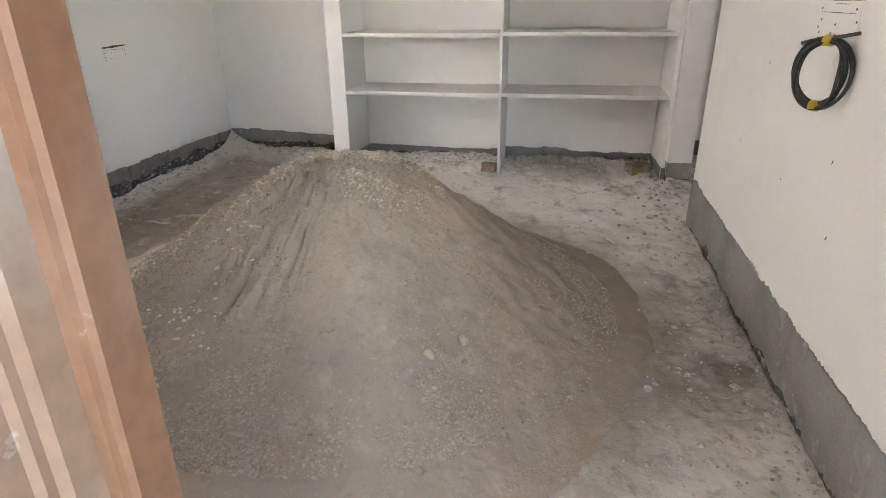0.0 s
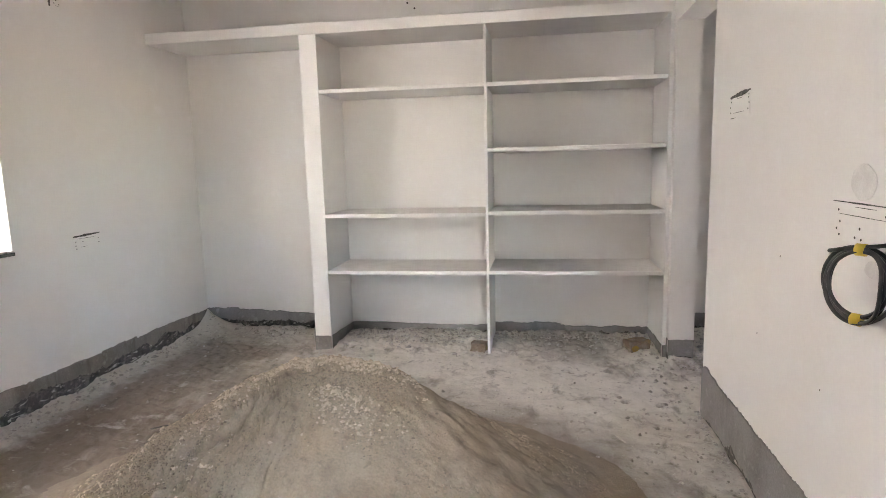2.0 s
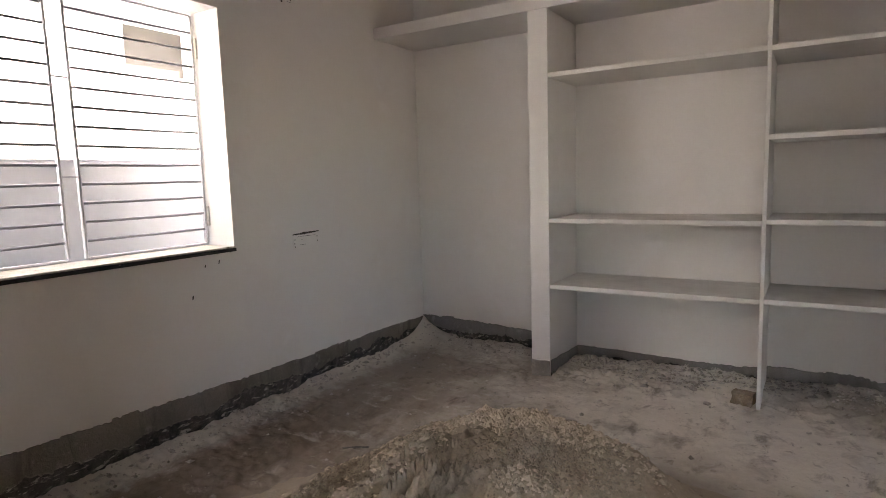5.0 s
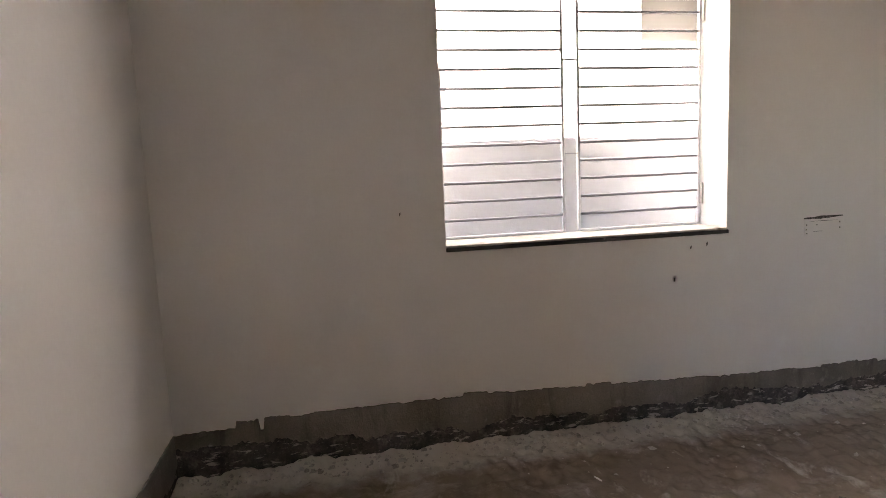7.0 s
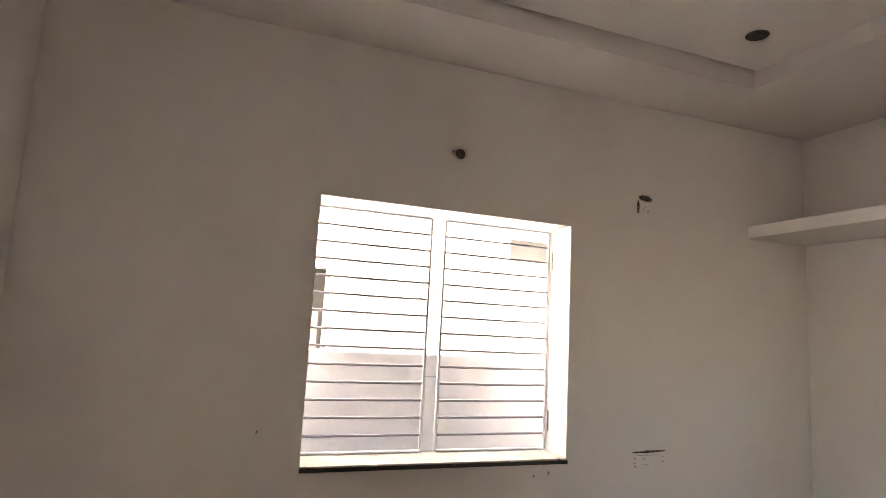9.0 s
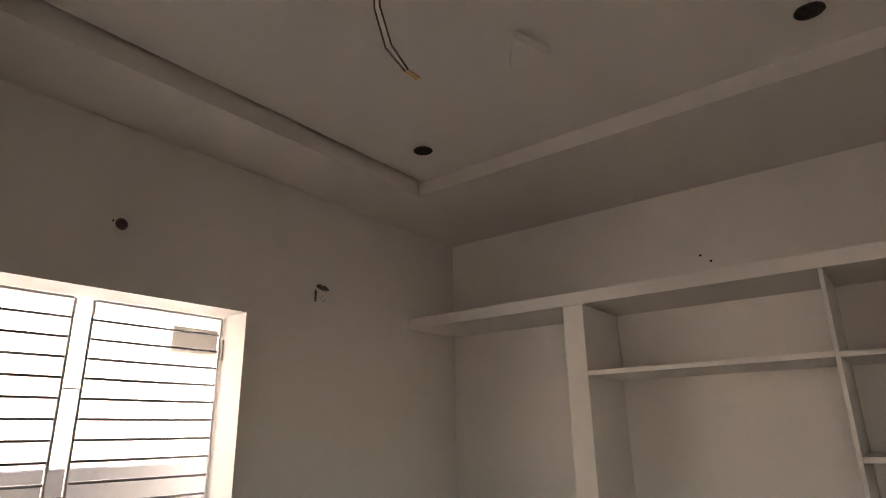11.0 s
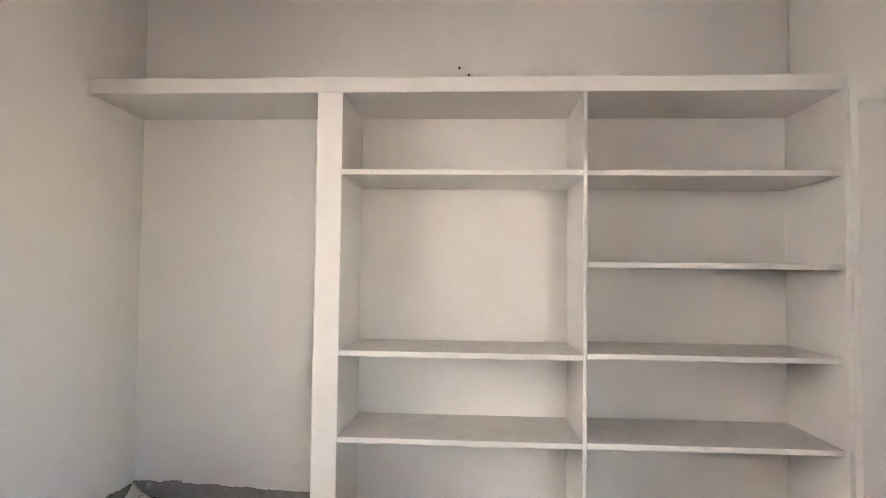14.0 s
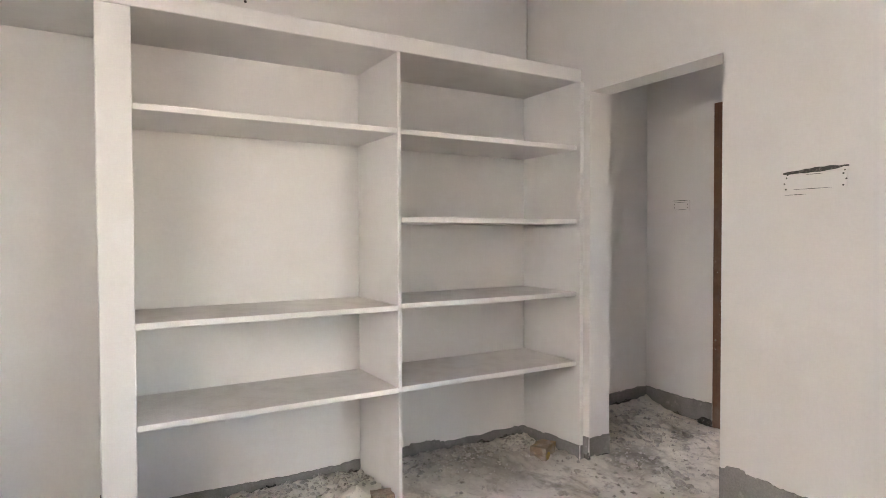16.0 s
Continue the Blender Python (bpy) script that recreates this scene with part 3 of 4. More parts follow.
held("partition", boxed((PL0, YF, -0.03), (PL1, YB, 2.10), 0.004), SHELF, shelves)
held("divider", boxed((DV0, YF + 0.003, -0.03), (DV1, YB, 2.10), 0.003), SHELF, shelves)
held("side_panel", boxed((3.382, 3.975, -0.03), (XR - 0.002, YB, 2.10), 0.004), SHELF, shelves)
held("loft_slab", boxed((XW, YF - 0.003, 2.10), (XR, YB, 2.172), 0.005), SHELF, shelves, "white loft slab over the bays")
for x0, x1, heights in ((PL1, DV0, (0.542, 0.925, 1.74)), (DV1, 3.382, (0.545, 0.932, 1.333, 1.738))):
    for z in heights:
        b = boxed((x0, YF + 0.002, z - 0.013), (x1, YB, z + 0.012), 0.003)
        for f in b.faces:
            f.material_index = 1 if f.normal.z > 0.9 and f.calc_area() > 0.1 else 0
        held("shelf_board", b, [SHELF, DUSTY], shelves)

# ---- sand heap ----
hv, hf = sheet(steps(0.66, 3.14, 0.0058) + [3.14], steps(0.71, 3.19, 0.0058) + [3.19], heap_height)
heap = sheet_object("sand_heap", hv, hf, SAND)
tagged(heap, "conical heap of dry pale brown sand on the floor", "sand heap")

# ---- door frame at the entrance ----
frame_1 = thing("door_frame", "reddish-brown wooden door frame with dried plaster splashes", "door frame", (DX0, 0.12, 0), kind="structure")


def jamb(x, side, name):
    prof = [(-0.055, 0.185), (0.023, 0.185), (0.023, 0.152), (0.019, 0.149), (0.017, 0.145), (0.010, 0.143), (0.010, 0.122), (0.004, 0.118), (0.004, 0.112), (0.000, 0.108), (0.000, 0.074), (-0.020, 0.070), (-0.055, 0.070)]
    bm = bmesh.new()
    lo = [bm.verts.new((x + side * u, v, -0.03)) for u, v in prof]
    hi = [bm.verts.new((x + side * u, v, DH + 0.05)) for u, v in prof]
    k = len(prof)
    for i in range(k):
        f = bm.faces.new((lo[i], lo[(i + 1) % k], hi[(i + 1) % k], hi[i]))
        f.material_index = 1 if 5 <= i <= 11 else 0
    bm.faces.new(lo)
    bm.faces.new(hi)
    bmesh.ops.recalc_face_normals(bm, faces=bm.faces)
    return held(name, bm, [WOOD, WOOD_PALE], frame_1)


jamb(DX0, 1, "jamb")
jamb(DX1, -1, "jamb")
held("head", boxed((DX0 - 0.05, 0.071, DH), (DX1 + 0.05, 0.184, DH + 0.052), 0.003), WOOD, frame_1)

structure("trim", boxed((DX0 - 0.065, YD - 0.028, -0.05), (2.396, 0.235, DH + 0.05), 0.002), WHITE, "white plaster return beside the door frame", "trim")

frame_2 = thing("door_frame", "dark brown wooden door frame in the passage wall", "door frame", (PX, 3.45, 0), kind="structure")
for y0, y1 in ((3.02, 3.085), (3.84, 3.905)):
    held("jamb", boxed((PX - 0.004, y0, 0), (PX + 0.10, y1, 2.02), 0.003), WOOD, frame_2)
held("head", boxed((PX - 0.004, 3.02, 2.02), (PX + 0.10, 3.905, 2.08), 0.003), WOOD, frame_2)

# ---- window ----
structure("window_sill", boxed((-0.23, WY0 - 0.002, WZ0 - 0.012), (0.012, WY1 + 0.004, WZ0 + 0.005), 0.002), [GRANITE], "black granite window sill with a chipped edge", "window sill")
structure("window_sill_dust", boxed((-0.225, WY0 + 0.002, WZ0 + 0.0055), (0.0105, WY1 - 0.002, WZ0 + 0.014), 0.002), [SILL], "pale plaster dust coating on the sill", "window sill")
grille = thing("window_grille", "white metal window grille with horizontal bars and two leaves", "window grille", (-0.20, 2.13, WZ0), group="")
GX = -0.20
GY = ((WY0 + 0.012, 2.082), (2.158, WY1 - 0.012))
GZ0, GZ1 = WZ0 + 0.022, WZ1 - 0.012
for y0, y1 in GY:
    for y in (y0, y1):
        held("stile", boxed((GX - 0.010, y - 0.006, GZ0), (GX + 0.010, y + 0.006, GZ1), 0.002), GRILLE_W, grille)
    for z in (GZ0, GZ1):
        held("rail", boxed((GX - 0.009, y0 + 0.006, z - 0.006), (GX + 0.009, y1 - 0.006, z + 0.006), 0.002), GRILLE_W, grille)
    for k in range(13):
        z = 0.964 + k * 0.0818
        ob = tube([(GX, y0 + 0.005, z), (GX, 0.5 * (y0 + y1), z - 0.001), (GX, y1 - 0.005, z)], 0.0063, GRILLE, "bar", grille, sides=6)
        ob.matrix_parent_inverse = Matrix.Translation(grille.location).inverted()
for z in (1.241, 1.656):
    held("spacer", boxed((GX - 0.006, 2.088, z - 0.003), (GX + 0.006, 2.152, z + 0.003)), GRILLE, grille)
for z in (1.03, 1.87):
    held("hinge", boxed((GX + 0.011, WY1 - 0.010, z - 0.05), (GX + 0.03, WY1 - 0.002, z + 0.05), 0.002), SILL, grille, "rust-stained hinge plate with plaster")

# ---- outside ----
structure("ground", boxed((-400, -400, -0.7), (400, 400, -0.6)), EARTH, "bare earth reaching the horizon", "ground")
structure("window_shade", boxed((-0.66, 1.1, 2.05), (-0.23, 3.2, 2.13), 0.005), FACADE, "white concrete sunshade over the window", "sunshade")
structure("compound_wall", boxed((-0.70, -6, -0.6), (-0.56, 10, 1.335), 0.01), COMPOUND, "pale cement-plastered boundary wall", "wall")
house = thing("neighbour_house", "white neighbouring house with a barred window and vent", "house", (-1.7, 2.5, -0.6))
HX = -1.5
NW, NV = (1.10, 1.82, 0.95, 1.86), (3.20, 3.78, 1.97, 2.36)
inside = lambda u, v, w: w[0] < u < w[1] and w[2] < v < w[3]
held("wall", slab([-5, NW[0], NW[1], NV[0], NV[1], 9], [-0.6, NW[2], NW[3], NV[2], NV[3], 3.3],
     lambda u, v: not inside(u, v, NW) and not inside(u, v, NV), HX - 0.23, HX, lambda u, v, w: (w, u, v)), FACADE, house)
held("roof", boxed((HX - 4.23, -5.2, 3.3), (HX + 0.03, 9.2, 3.42), 0.01), FACADE, house)
held("wall", boxed((HX - 4.2, -5, -0.6), (HX - 4.0, 9, 3.3)), FACADE, house)
held("vent_board", boxed((HX - 0.22, NV[0], NV[2]), (HX - 0.20, NV[1], NV[3])), SHUTTER, house, "beige board in the vent opening")
nwin = held("window", boxed((HX - 0.22, NW[0], NW[2]), (HX - 0.20, NW[1], NW[3])), SHUTTER, house, "window opening with a dull beige board")
for k in range(8):
    ob = tube([(HX - 0.05, NW[0], 1.0 + k * 0.115), (HX - 0.05, NW[1], 1.0 + k * 0.115)], 0.007, ROD, "bar", nwin, "red-oxide painted bar", sides=6)
    ob.matrix_parent_inverse = Matrix.Translation(house.location).inverted()

# ---- marks and boxes in the walls ----
def on_wall(origin, right, out):
    """A pose whose x runs to the right along a wall, y up it and z out of it."""
    r, o = Vector(right), Vector(out)
    m = Matrix((r, Vector((0, 0, 1)), o)).transposed().to_4x4()
    m.translation = origin
    return m


def sliver(length, tall, depth, seed, tilt=0.0):
    """A ragged flake, long and thin, centred at the origin."""
    bm = bmesh.new()
    n = 14
    top, low = [], []
    for i in range(n + 1):
        s = i / n
        u = (s - 0.5) * length
        w = tall * (0.25 + 0.75 * math.sin(math.pi * min(1, 0.06 + s * 0.9))) * (0.75 + 0.5 * nz(s * 6, seed))
        base = tilt * u + 0.1 * tall * nz(s * 9, seed + 4)
        top.append((u, base + w * 0.5))
        low.append((u, base - w * 0.5))
    f = bm.faces.new([bm.verts.new((u, v, 0)) for u, v in low + top[::-1]])
    r = bmesh.ops.extrude_face_region(bm, geom=[f])
    for v in r["geom"]:
        if isinstance(v, bmesh.types.BMVert):
            v.co.z += depth
    bmesh.ops.recalc_face_normals(bm, faces=bm.faces)
    return bm


def disc(radius, depth, sides=14, seed=0.0, squash=1.0):
    bm = bmesh.new()
    pts = []
    for k in range(sides):
        a = 2 * math.pi * k / sides
        rr = radius * (1 + 0.12 * nz(2 * math.cos(a), 2 * math.sin(a), seed))
        pts.append((rr * math.cos(a), squash * rr * math.sin(a)))
    lo = [bm.verts.new((*p, 0)) for p in pts]
    hi = [bm.verts.new((*p, depth)) for p in pts]
    bm.faces.new(lo[::-1])
    bm.faces.new(hi)
    for k in range(sides):
        bm.faces.new((lo[k], lo[(k + 1) % sides], hi[(k + 1) % sides], hi[k]))
    return bm


def moved(bm, x, y, z=0.0):
    bmesh.ops.translate(bm, verts=bm.verts, vec=(x, y, z))
    return bm


def wall_box(label, m, w, h, slots, dots, gap_tall, seed, gap_tilt=0.0, gap_side=False):
    """A switch box plastered flush: plate, and dark flakes painting the shade of the chipped gap above it, slots and
    screw holes.
    """
    t = thing("switch_box", label, "switch box")
    t.matrix_world = m
    part("plate", moved(boxed((-w / 2, -h / 2, -0.01), (w / 2, h / 2, 0.0025), 0.001), 0, 0), WHITE, t)
    # Nothing is recessed from here on: dark raised bits give the recesses' shade
    part("chipped_gap", moved(sliver(w * 1.05, gap_tall, 0.0015, seed, gap_tilt), 0, h / 2 + gap_tall * 0.35, 0.0015), GRAPHITE, t, "dark flake as the shade in a chipped gap")
    for u, v, length in slots:
        part("slot", moved(sliver(length, 0.0024, 0.001, seed + u * 9), u, v, 0.0024), GRAPHITE, t, "dark sliver as the shade in a thin slot")
    for u, v in dots:
        part("screw_hole", moved(disc(0.0034, 0.001, 8, u), u, v, 0.0024), GRAPHITE, t, "dark disc as the shade in a screw hole")
    if gap_side:
        s = sliver(h * 0.95, 0.022, 0.0015, seed + 3)
        bmesh.ops.rotate(s, verts=s.verts, matrix=Matrix.Rotation(math.pi / 2, 3, "Z"))
        part("chipped_gap", moved(s, -w / 2 - 0.006, 0.0, 0.0015), GRAPHITE, t, "dark flake as the shade in a chipped gap")
    return t


LEFTW = lambda y, z: on_wall((XW, y, z), (0, 1, 0), (1, 0, 0))
RIGHTW = lambda y, z: on_wall((XR, y, z), (0, -1, 0), (-1, 0, 0))
wall_box("white flush socket box with a dark gap by the window", LEFTW(3.283, 0.855), 0.20, 0.075,
         [(0.0, 0.026, 0.15), (-0.03, -0.022, 0.05)], [(-0.09, 0.01), (-0.092, -0.012), (-0.088, -0.03), (0.088, 0.016), (0.09, -0.01), (-0.035, 0.008)], 0.016, 1.0, 0.03)
wall_box("small white flush box with broken plaster by the window", LEFTW(3.25, 2.195), 0.085, 0.075,
         [(0.004, -0.024, 0.03)], [(0.0, 0.005), (-0.015, -0.012), (0.018, -0.014)], 0.040, 2.0, -0.1, True)
wall_box("white flush switch box with a dark gap beside the passage", RIGHTW(2.758, 1.455), 0.225, 0.075,
         [(0.0, 0.030, 0.06), (-0.01, -0.024, 0.14), (-0.07, -0.044, 0.08)], [(-0.104, 0.022), (-0.112, 0.0), (-0.106, -0.022), (0.10, 0.024), (0.11, 0.004), (0.10, -0.018), (-0.10, 0.034), (0.105, 0.036)], 0.022, 3.0, 0.05)
wall_box("white flush switch box above the hanging cable", RIGHTW(1.80, 1.085), 0.27, 0.10,
         [(0.0, 0.020, 0.22), (0.02, 0.042, 0.10)], [(-0.11, 0.03), (-0.10, 0.0), (-0.115, -0.02), (-0.10, -0.034), (0.0, -0.01), (0.01, -0.036), (0.11, 0.03), (0.125, 0.0), (0.12, -0.03), (-0.02, -0.034)], 0.005, 4.0)
wall_box("white flush switch box on the passage wall", on_wall((PX, 4.147, 1.448), (0, -1, 0), (-1, 0, 0)), 0.13, 0.07,
         [(0.0, 0.024, 0.10), (0.0, -0.024, 0.10)], [(-0.05, 0.01), (0.05, 0.01), (-0.05, -0.01), (0.05, -0.012)], 0.004, 5.0)

pipe = thing("conduit_stub", "dark red conduit end in the wall above the window", "conduit")
pipe.matrix_world = LEFTW(2.139, 2.327)
ring = bmesh.new()
for k in range(18):
    a0, a1 = 2 * math.pi * k / 18, 2 * math.pi * (k + 1) / 18
    q = []
    for a, r, z in ((a0, 0.026, 0.0), (a1, 0.026, 0.0), (a1, 0.022, 0.007), (a0, 0.022, 0.007)):
        q.append(ring.verts.new((r * math.cos(a), r * math.sin(a), z)))
    ring.faces.new(q)
    ring.faces.new([ring.verts.new((r * math.cos(a), r * math.sin(a), z)) for a, r, z in ((a0, 0.022, 0.007), (a1, 0.022, 0.007), (a1, 0.018, 0.002), (a0, 0.018, 0.002))])
bmesh.ops.remove_doubles(ring, verts=ring.verts, dist=1e-5)
part("collar", ring, PIPE, pipe)
# Closed flat disc; the dark of the open pipe is only its colour
part("bore", disc(0.0185, 0.002, 18, 0.4), DARK, pipe, "flat dark disc as the shade in the open bore")
part("plaster_nick", moved(disc(0.004, 0.0015, 8, 1.0, 1.6), -0.036, 0.006), GRAPHITE, pipe)

# Drill holes are not cut: dark discs on the wall paint their shade
for x, z in ((1.715, 2.375), (1.765, 2.335)):
    hole = tagged(part("drill_hole", disc(0.007, 0.0015, 10, x), DARK), "small drill hole above the loft, its shade a flat dark disc", "hole", group="drill holes above the loft")
    hole.matrix_world = on_wall((x, YB, z), (1, 0, 0), (0, -1, 0))
for y, z, sz in ((2.28, 0.93, 0.004), (1.62, 0.74, 0.006), (1.55, 0.55, 0.006), (1.95, 0.60, 0.004), (2.45, 0.62, 0.004), (1.38, 0.88, 0.004)):
    chip = tagged(part("plaster_chip", sliver(sz * 2.0, sz, 0.001, y), GRAPHITE), "small grey chip in the white wall paint", "chip", group="chips in the paint")
    chip.matrix_world = RIGHTW(y, z) @ pose(0, 0, 0.0008, 0, 0, 70)
for y, z, sz in ((2.60, 0.80, 0.008), (2.68, 0.81, 0.010), (2.52, 0.66, 0.011), (1.30, 1.02, 0.008)):
    chip = tagged(part("plaster_chip", sliver(sz * 2.0, sz * 0.8, 0.001, y), GRAPHITE), "small grey chip under the window", "chip", group="chips in the paint")
    chip.matrix_world = LEFTW(y, z) @ pose(0, 0, 0.0008, 0, 0, 75)

SMEAR = material("grey_filler_smear", (0.74, 0.72, 0.69), 0.8, blotch=[((0.82, 0.80, 0.77), 22, 0.42, 0.6)], grain=0.05, bump=0.2, bump_scale=120)
for y, z, wide, tall in ((1.80, 1.19, 0.06, 0.045), (1.72, 0.985, 0.05, 0.022)):
    smear = tagged(part("filler_smear", disc(1.0, 0.0012, 22, y * 9), SMEAR), "thin grey smear of filler on the white wall", "smear", group="filler smears")
    smear.matrix_world = RIGHTW(y, z) @ Matrix.Diagonal((wide, tall, 1.0, 1.0))

# ---- cable coil on its stub ----
coil = thing("cable_coil", "coil of black cable bound with yellow tape on the wall", "cable", (3.354, 1.675, 0.960))
axis = Vector((-0.578, 0.816, 0))
face = Vector((0.816, 0.578, 0))
for k in range(5):
    rx, rz = 0.073 + 0.004 * math.sin(k * 2.1), 0.082 + 0.004 * math.cos(k * 1.7)
    off = Vector((0.006 * math.cos(k * 2.4), 0.006 * math.sin(k * 2.4), 0.004 * math.sin(k * 1.3)))
    pts = []
    for i in range(48):
        a = 2 * math.pi * i / 48
        wob = 1 + (0.05 * math.sin(a + k) if k in (1, 3) else 0.012 * math.sin(2 * a + k))
        inward = -0.022 * max(0, math.cos(a - math.pi)) ** 2 if k in (2, 4) else 0
        pts.append(axis * ((rx + inward) * wob * math.cos(a)) + Vector((0, 0, rz * wob * math.sin(a))) + face * (0.007 * math.sin(a * 1.0 + k * 1.9)) + off)
    tube(pts, 0.0046, BLACK, "loop", coil, closed=True)
tube([axis * 0.072 + Vector((0, 0, 0.072)), axis * 0.04 + Vector((0, 0, 0.08)) - face * 0.010, Vector((0, 0, 0.088)), -axis * 0.035 + Vector((0, 0, 0.094)), -axis * 0.062 + Vector((0.012, 0, 0.102))], 0.005, BLACK, "tail", coil)
for s in (1, -1):
    pts = [axis * u + Vector((0, 0, s * 0.082)) for u in (-0.010, 0.0, 0.010)]
    tube(pts, 0.0145, YELLOW, "tape", coil, "yellow binding tape", sides=12)

# ---- ceiling cutouts, wires and loose flap ----
for x, y in HOLES:
    cut = thing("light_cutout", "round downlight cutout in the ceiling tray, its shade a dark disc", "light cutout", (x, y, 2.86), group="downlight cutouts")
    # Tray is left whole; a dark disc under it paints the cutout's shade
    c = disc(0.047, 0.003, 22, x, 1.0)
    part("shade_disc", moved(c, 0, 0, -0.003), DARK, cut)
    rim = []
    for k in range(20):
        a = 2 * math.pi * k / 20
        rim.append((0.048 * math.cos(a), 0.048 * math.sin(a), -0.002))
    tube(rim, 0.0022, GRAPHITE, "cut_edge", cut, closed=True, sides=5)
fan_wire = thing("fan_wire", "pair of thin dark wires hanging from the ceiling tray", "wire", (1.72, 1.90, 2.86))
for k, (sx, sy) in enumerate(((0.0, 0.0), (0.016, 0.006))):
    tube([(sx * 0.3, sy, 0.02), (0.00 + sx, sy, -0.18), (0.01 + sx, -0.02, -0.36), (0.035 + sx, -0.035, -0.52), (0.075 + sx, -0.04, -0.64), (0.13 + sx * 0.5, -0.04, -0.72)], 0.0022, WIRE, "wire", fan_wire, sides=5)
    tube([(0.13 + sx * 0.5, -0.04, -0.72), (0.158 + sx * 0.5, -0.04, -0.748)], 0.0024, COPPER, "bare_end", fan_wire, "bare brass-coloured wire end", sides=5)
flap = bmesh.new()
v = [flap.verts.new(p) for p in ((-0.09, 0.06, 0.0), (0.07, 0.09, 0.0), (0.03, -0.09, -0.012), (-0.09, 0.06, -0.05), (0.07, 0.09, -0.05), (0.02, -0.10, -0.04))]
for f in ((0, 1, 2), (3, 5, 4), (0, 2, 5, 3), (1, 4, 5, 2), (0, 3, 4, 1)):
    flap.faces.new([v[i] for i in f])
bmesh.ops.bevel(flap, geom=flap.edges[:], offset=0.004, segments=2, affect="EDGES")
bmesh.ops.recalc_face_normals(flap, faces=flap.faces)
fl = tagged(part("fan_box_cover", flap, CEIL), "pale wedge-shaped fan box cover on the ceiling", "box cover")
fl.location = (1.60, 2.80, 2.86)


# ---- bricks, lumps and crumbs ----
def ground_height(x, y):
    return max(floor_height(x, y), heap_height(x, y))


def lump(size, seed, flat=0.7, cuts=1):
    bm = bmesh.new()
    bmesh.ops.create_icosphere(bm, subdivisions=cuts + 1, radius=size)
    for vv in bm.verts:
        n3 = vv.co.normalized()
        vv.co *= 1 + 0.45 * noise.noise(n3 * 1.7 + Vector((seed, 0, 0))) + 0.15 * noise.noise(n3 * 5 + Vector((0, seed, 0)))
        vv.co.z *= flat
    return bm


def brickbat(lo, hi, seed):
    bm = boxed(lo, hi)
    bmesh.ops.subdivide_edges(bm, edges=bm.edges[:], cuts=4, use_grid_fill=True)
    for vv in bm.verts:
        vv.co += Vector((nz(vv.co.x * 30, vv.co.y * 30, vv.co.z * 30 + seed), nz(vv.co.y * 30 + 5, vv.co.z * 30, vv.co.x * 30 + seed), nz(vv.co.z * 30 + 9, vv.co.x * 30, seed))) * 0.010
    return bm


bb = tagged(part("brick", brickbat((-0.075, -0.045, 0), (0.075, 0.045, 0.075), 2), BRICK), "broken brown brick in the corner of the shelf bay", "brick")
bb.matrix_world = pose(3.255, 4.135, 0.0, 0, 0, 28)
patch = disc(0.026, 0.0015, 12, 3.0, 0.8)
bmesh.ops.rotate(patch, verts=patch.verts, matrix=Matrix.Rotation(math.pi / 2, 3, "X"))
part("paint_patch", moved(patch, -0.045, -0.0475, 0.032), OCHRE, bb, "dull yellow paint patch")
bb2 = tagged(part("brick", brickbat((-0.05, -0.035, 0), (0.05, 0.035, 0.055), 6), BRICK), "small broken brick against the shelf divider", "brick")
bb2.matrix_world = pose(2.222, 4.06, 0.0, 0, 0, -12)
for x, y, size in ((2.452, 1.416, 0.019), (2.369, 1.323, 0.018), (2.401, 1.239, 0.009), (2.437, 1.218, 0.008), (2.465, 1.355, 0.008), (2.406, 1.031, 0.011), (2.32, 1.18, 0.008), (2.52, 1.30, 0.009)):
    st = tagged(part("stone", lump(size, x * 7, 0.85), GRAVEL, smooth=True), "small rounded stone lying on the sand heap", "stone", group="stones on the sand")
    st.location = (x, y, heap_height(x, y) + size * 0.35)

rng = random.Random(7)
for k in range(46):
    where = rng.random()
    if where < 0.45:
        x, y, size = rng.uniform(3.45, 4.2), rng.uniform(3.3, 4.3), rng.uniform(0.012, 0.032)
    elif where < 0.7:
        x, y, size = rng.uniform(3.0, 3.5), rng.uniform(3.25, 3.95), rng.uniform(0.008, 0.022)
    else:
        x, y, size = rng.uniform(1.25, 3.3), rng.uniform(3.7, 4.4), rng.uniform(0.008, 0.018)
    lm = tagged(part("mortar_lump", lump(size, k * 3.1, 0.55), MORTAR), "grey lump of broken mortar on the dusty floor", "mortar", group="mortar lumps")
    lm.location, lm.rotation_euler = (x, y, floor_height(x, y) + size * 0.25), (0, 0, rng.uniform(0, 6))


def chunk(size, seed):
    """A broken angular piece of mortar."""
    bm = boxed((-size, -size * 0.72, -size * 0.30), (size, size * 0.72, size * 0.30))
    bmesh.ops.subdivide_edges(bm, edges=bm.edges[:], cuts=1, use_grid_fill=True)
    for vv in bm.verts:
        vv.co += Vector((nz(vv.co.x * 60, vv.co.y * 60, seed), nz(vv.co.y * 60, vv.co.z * 60, seed + 5), 0.6 * nz(vv.co.z * 60, vv.co.x * 60, seed + 9))) * size * 0.75
    return bm


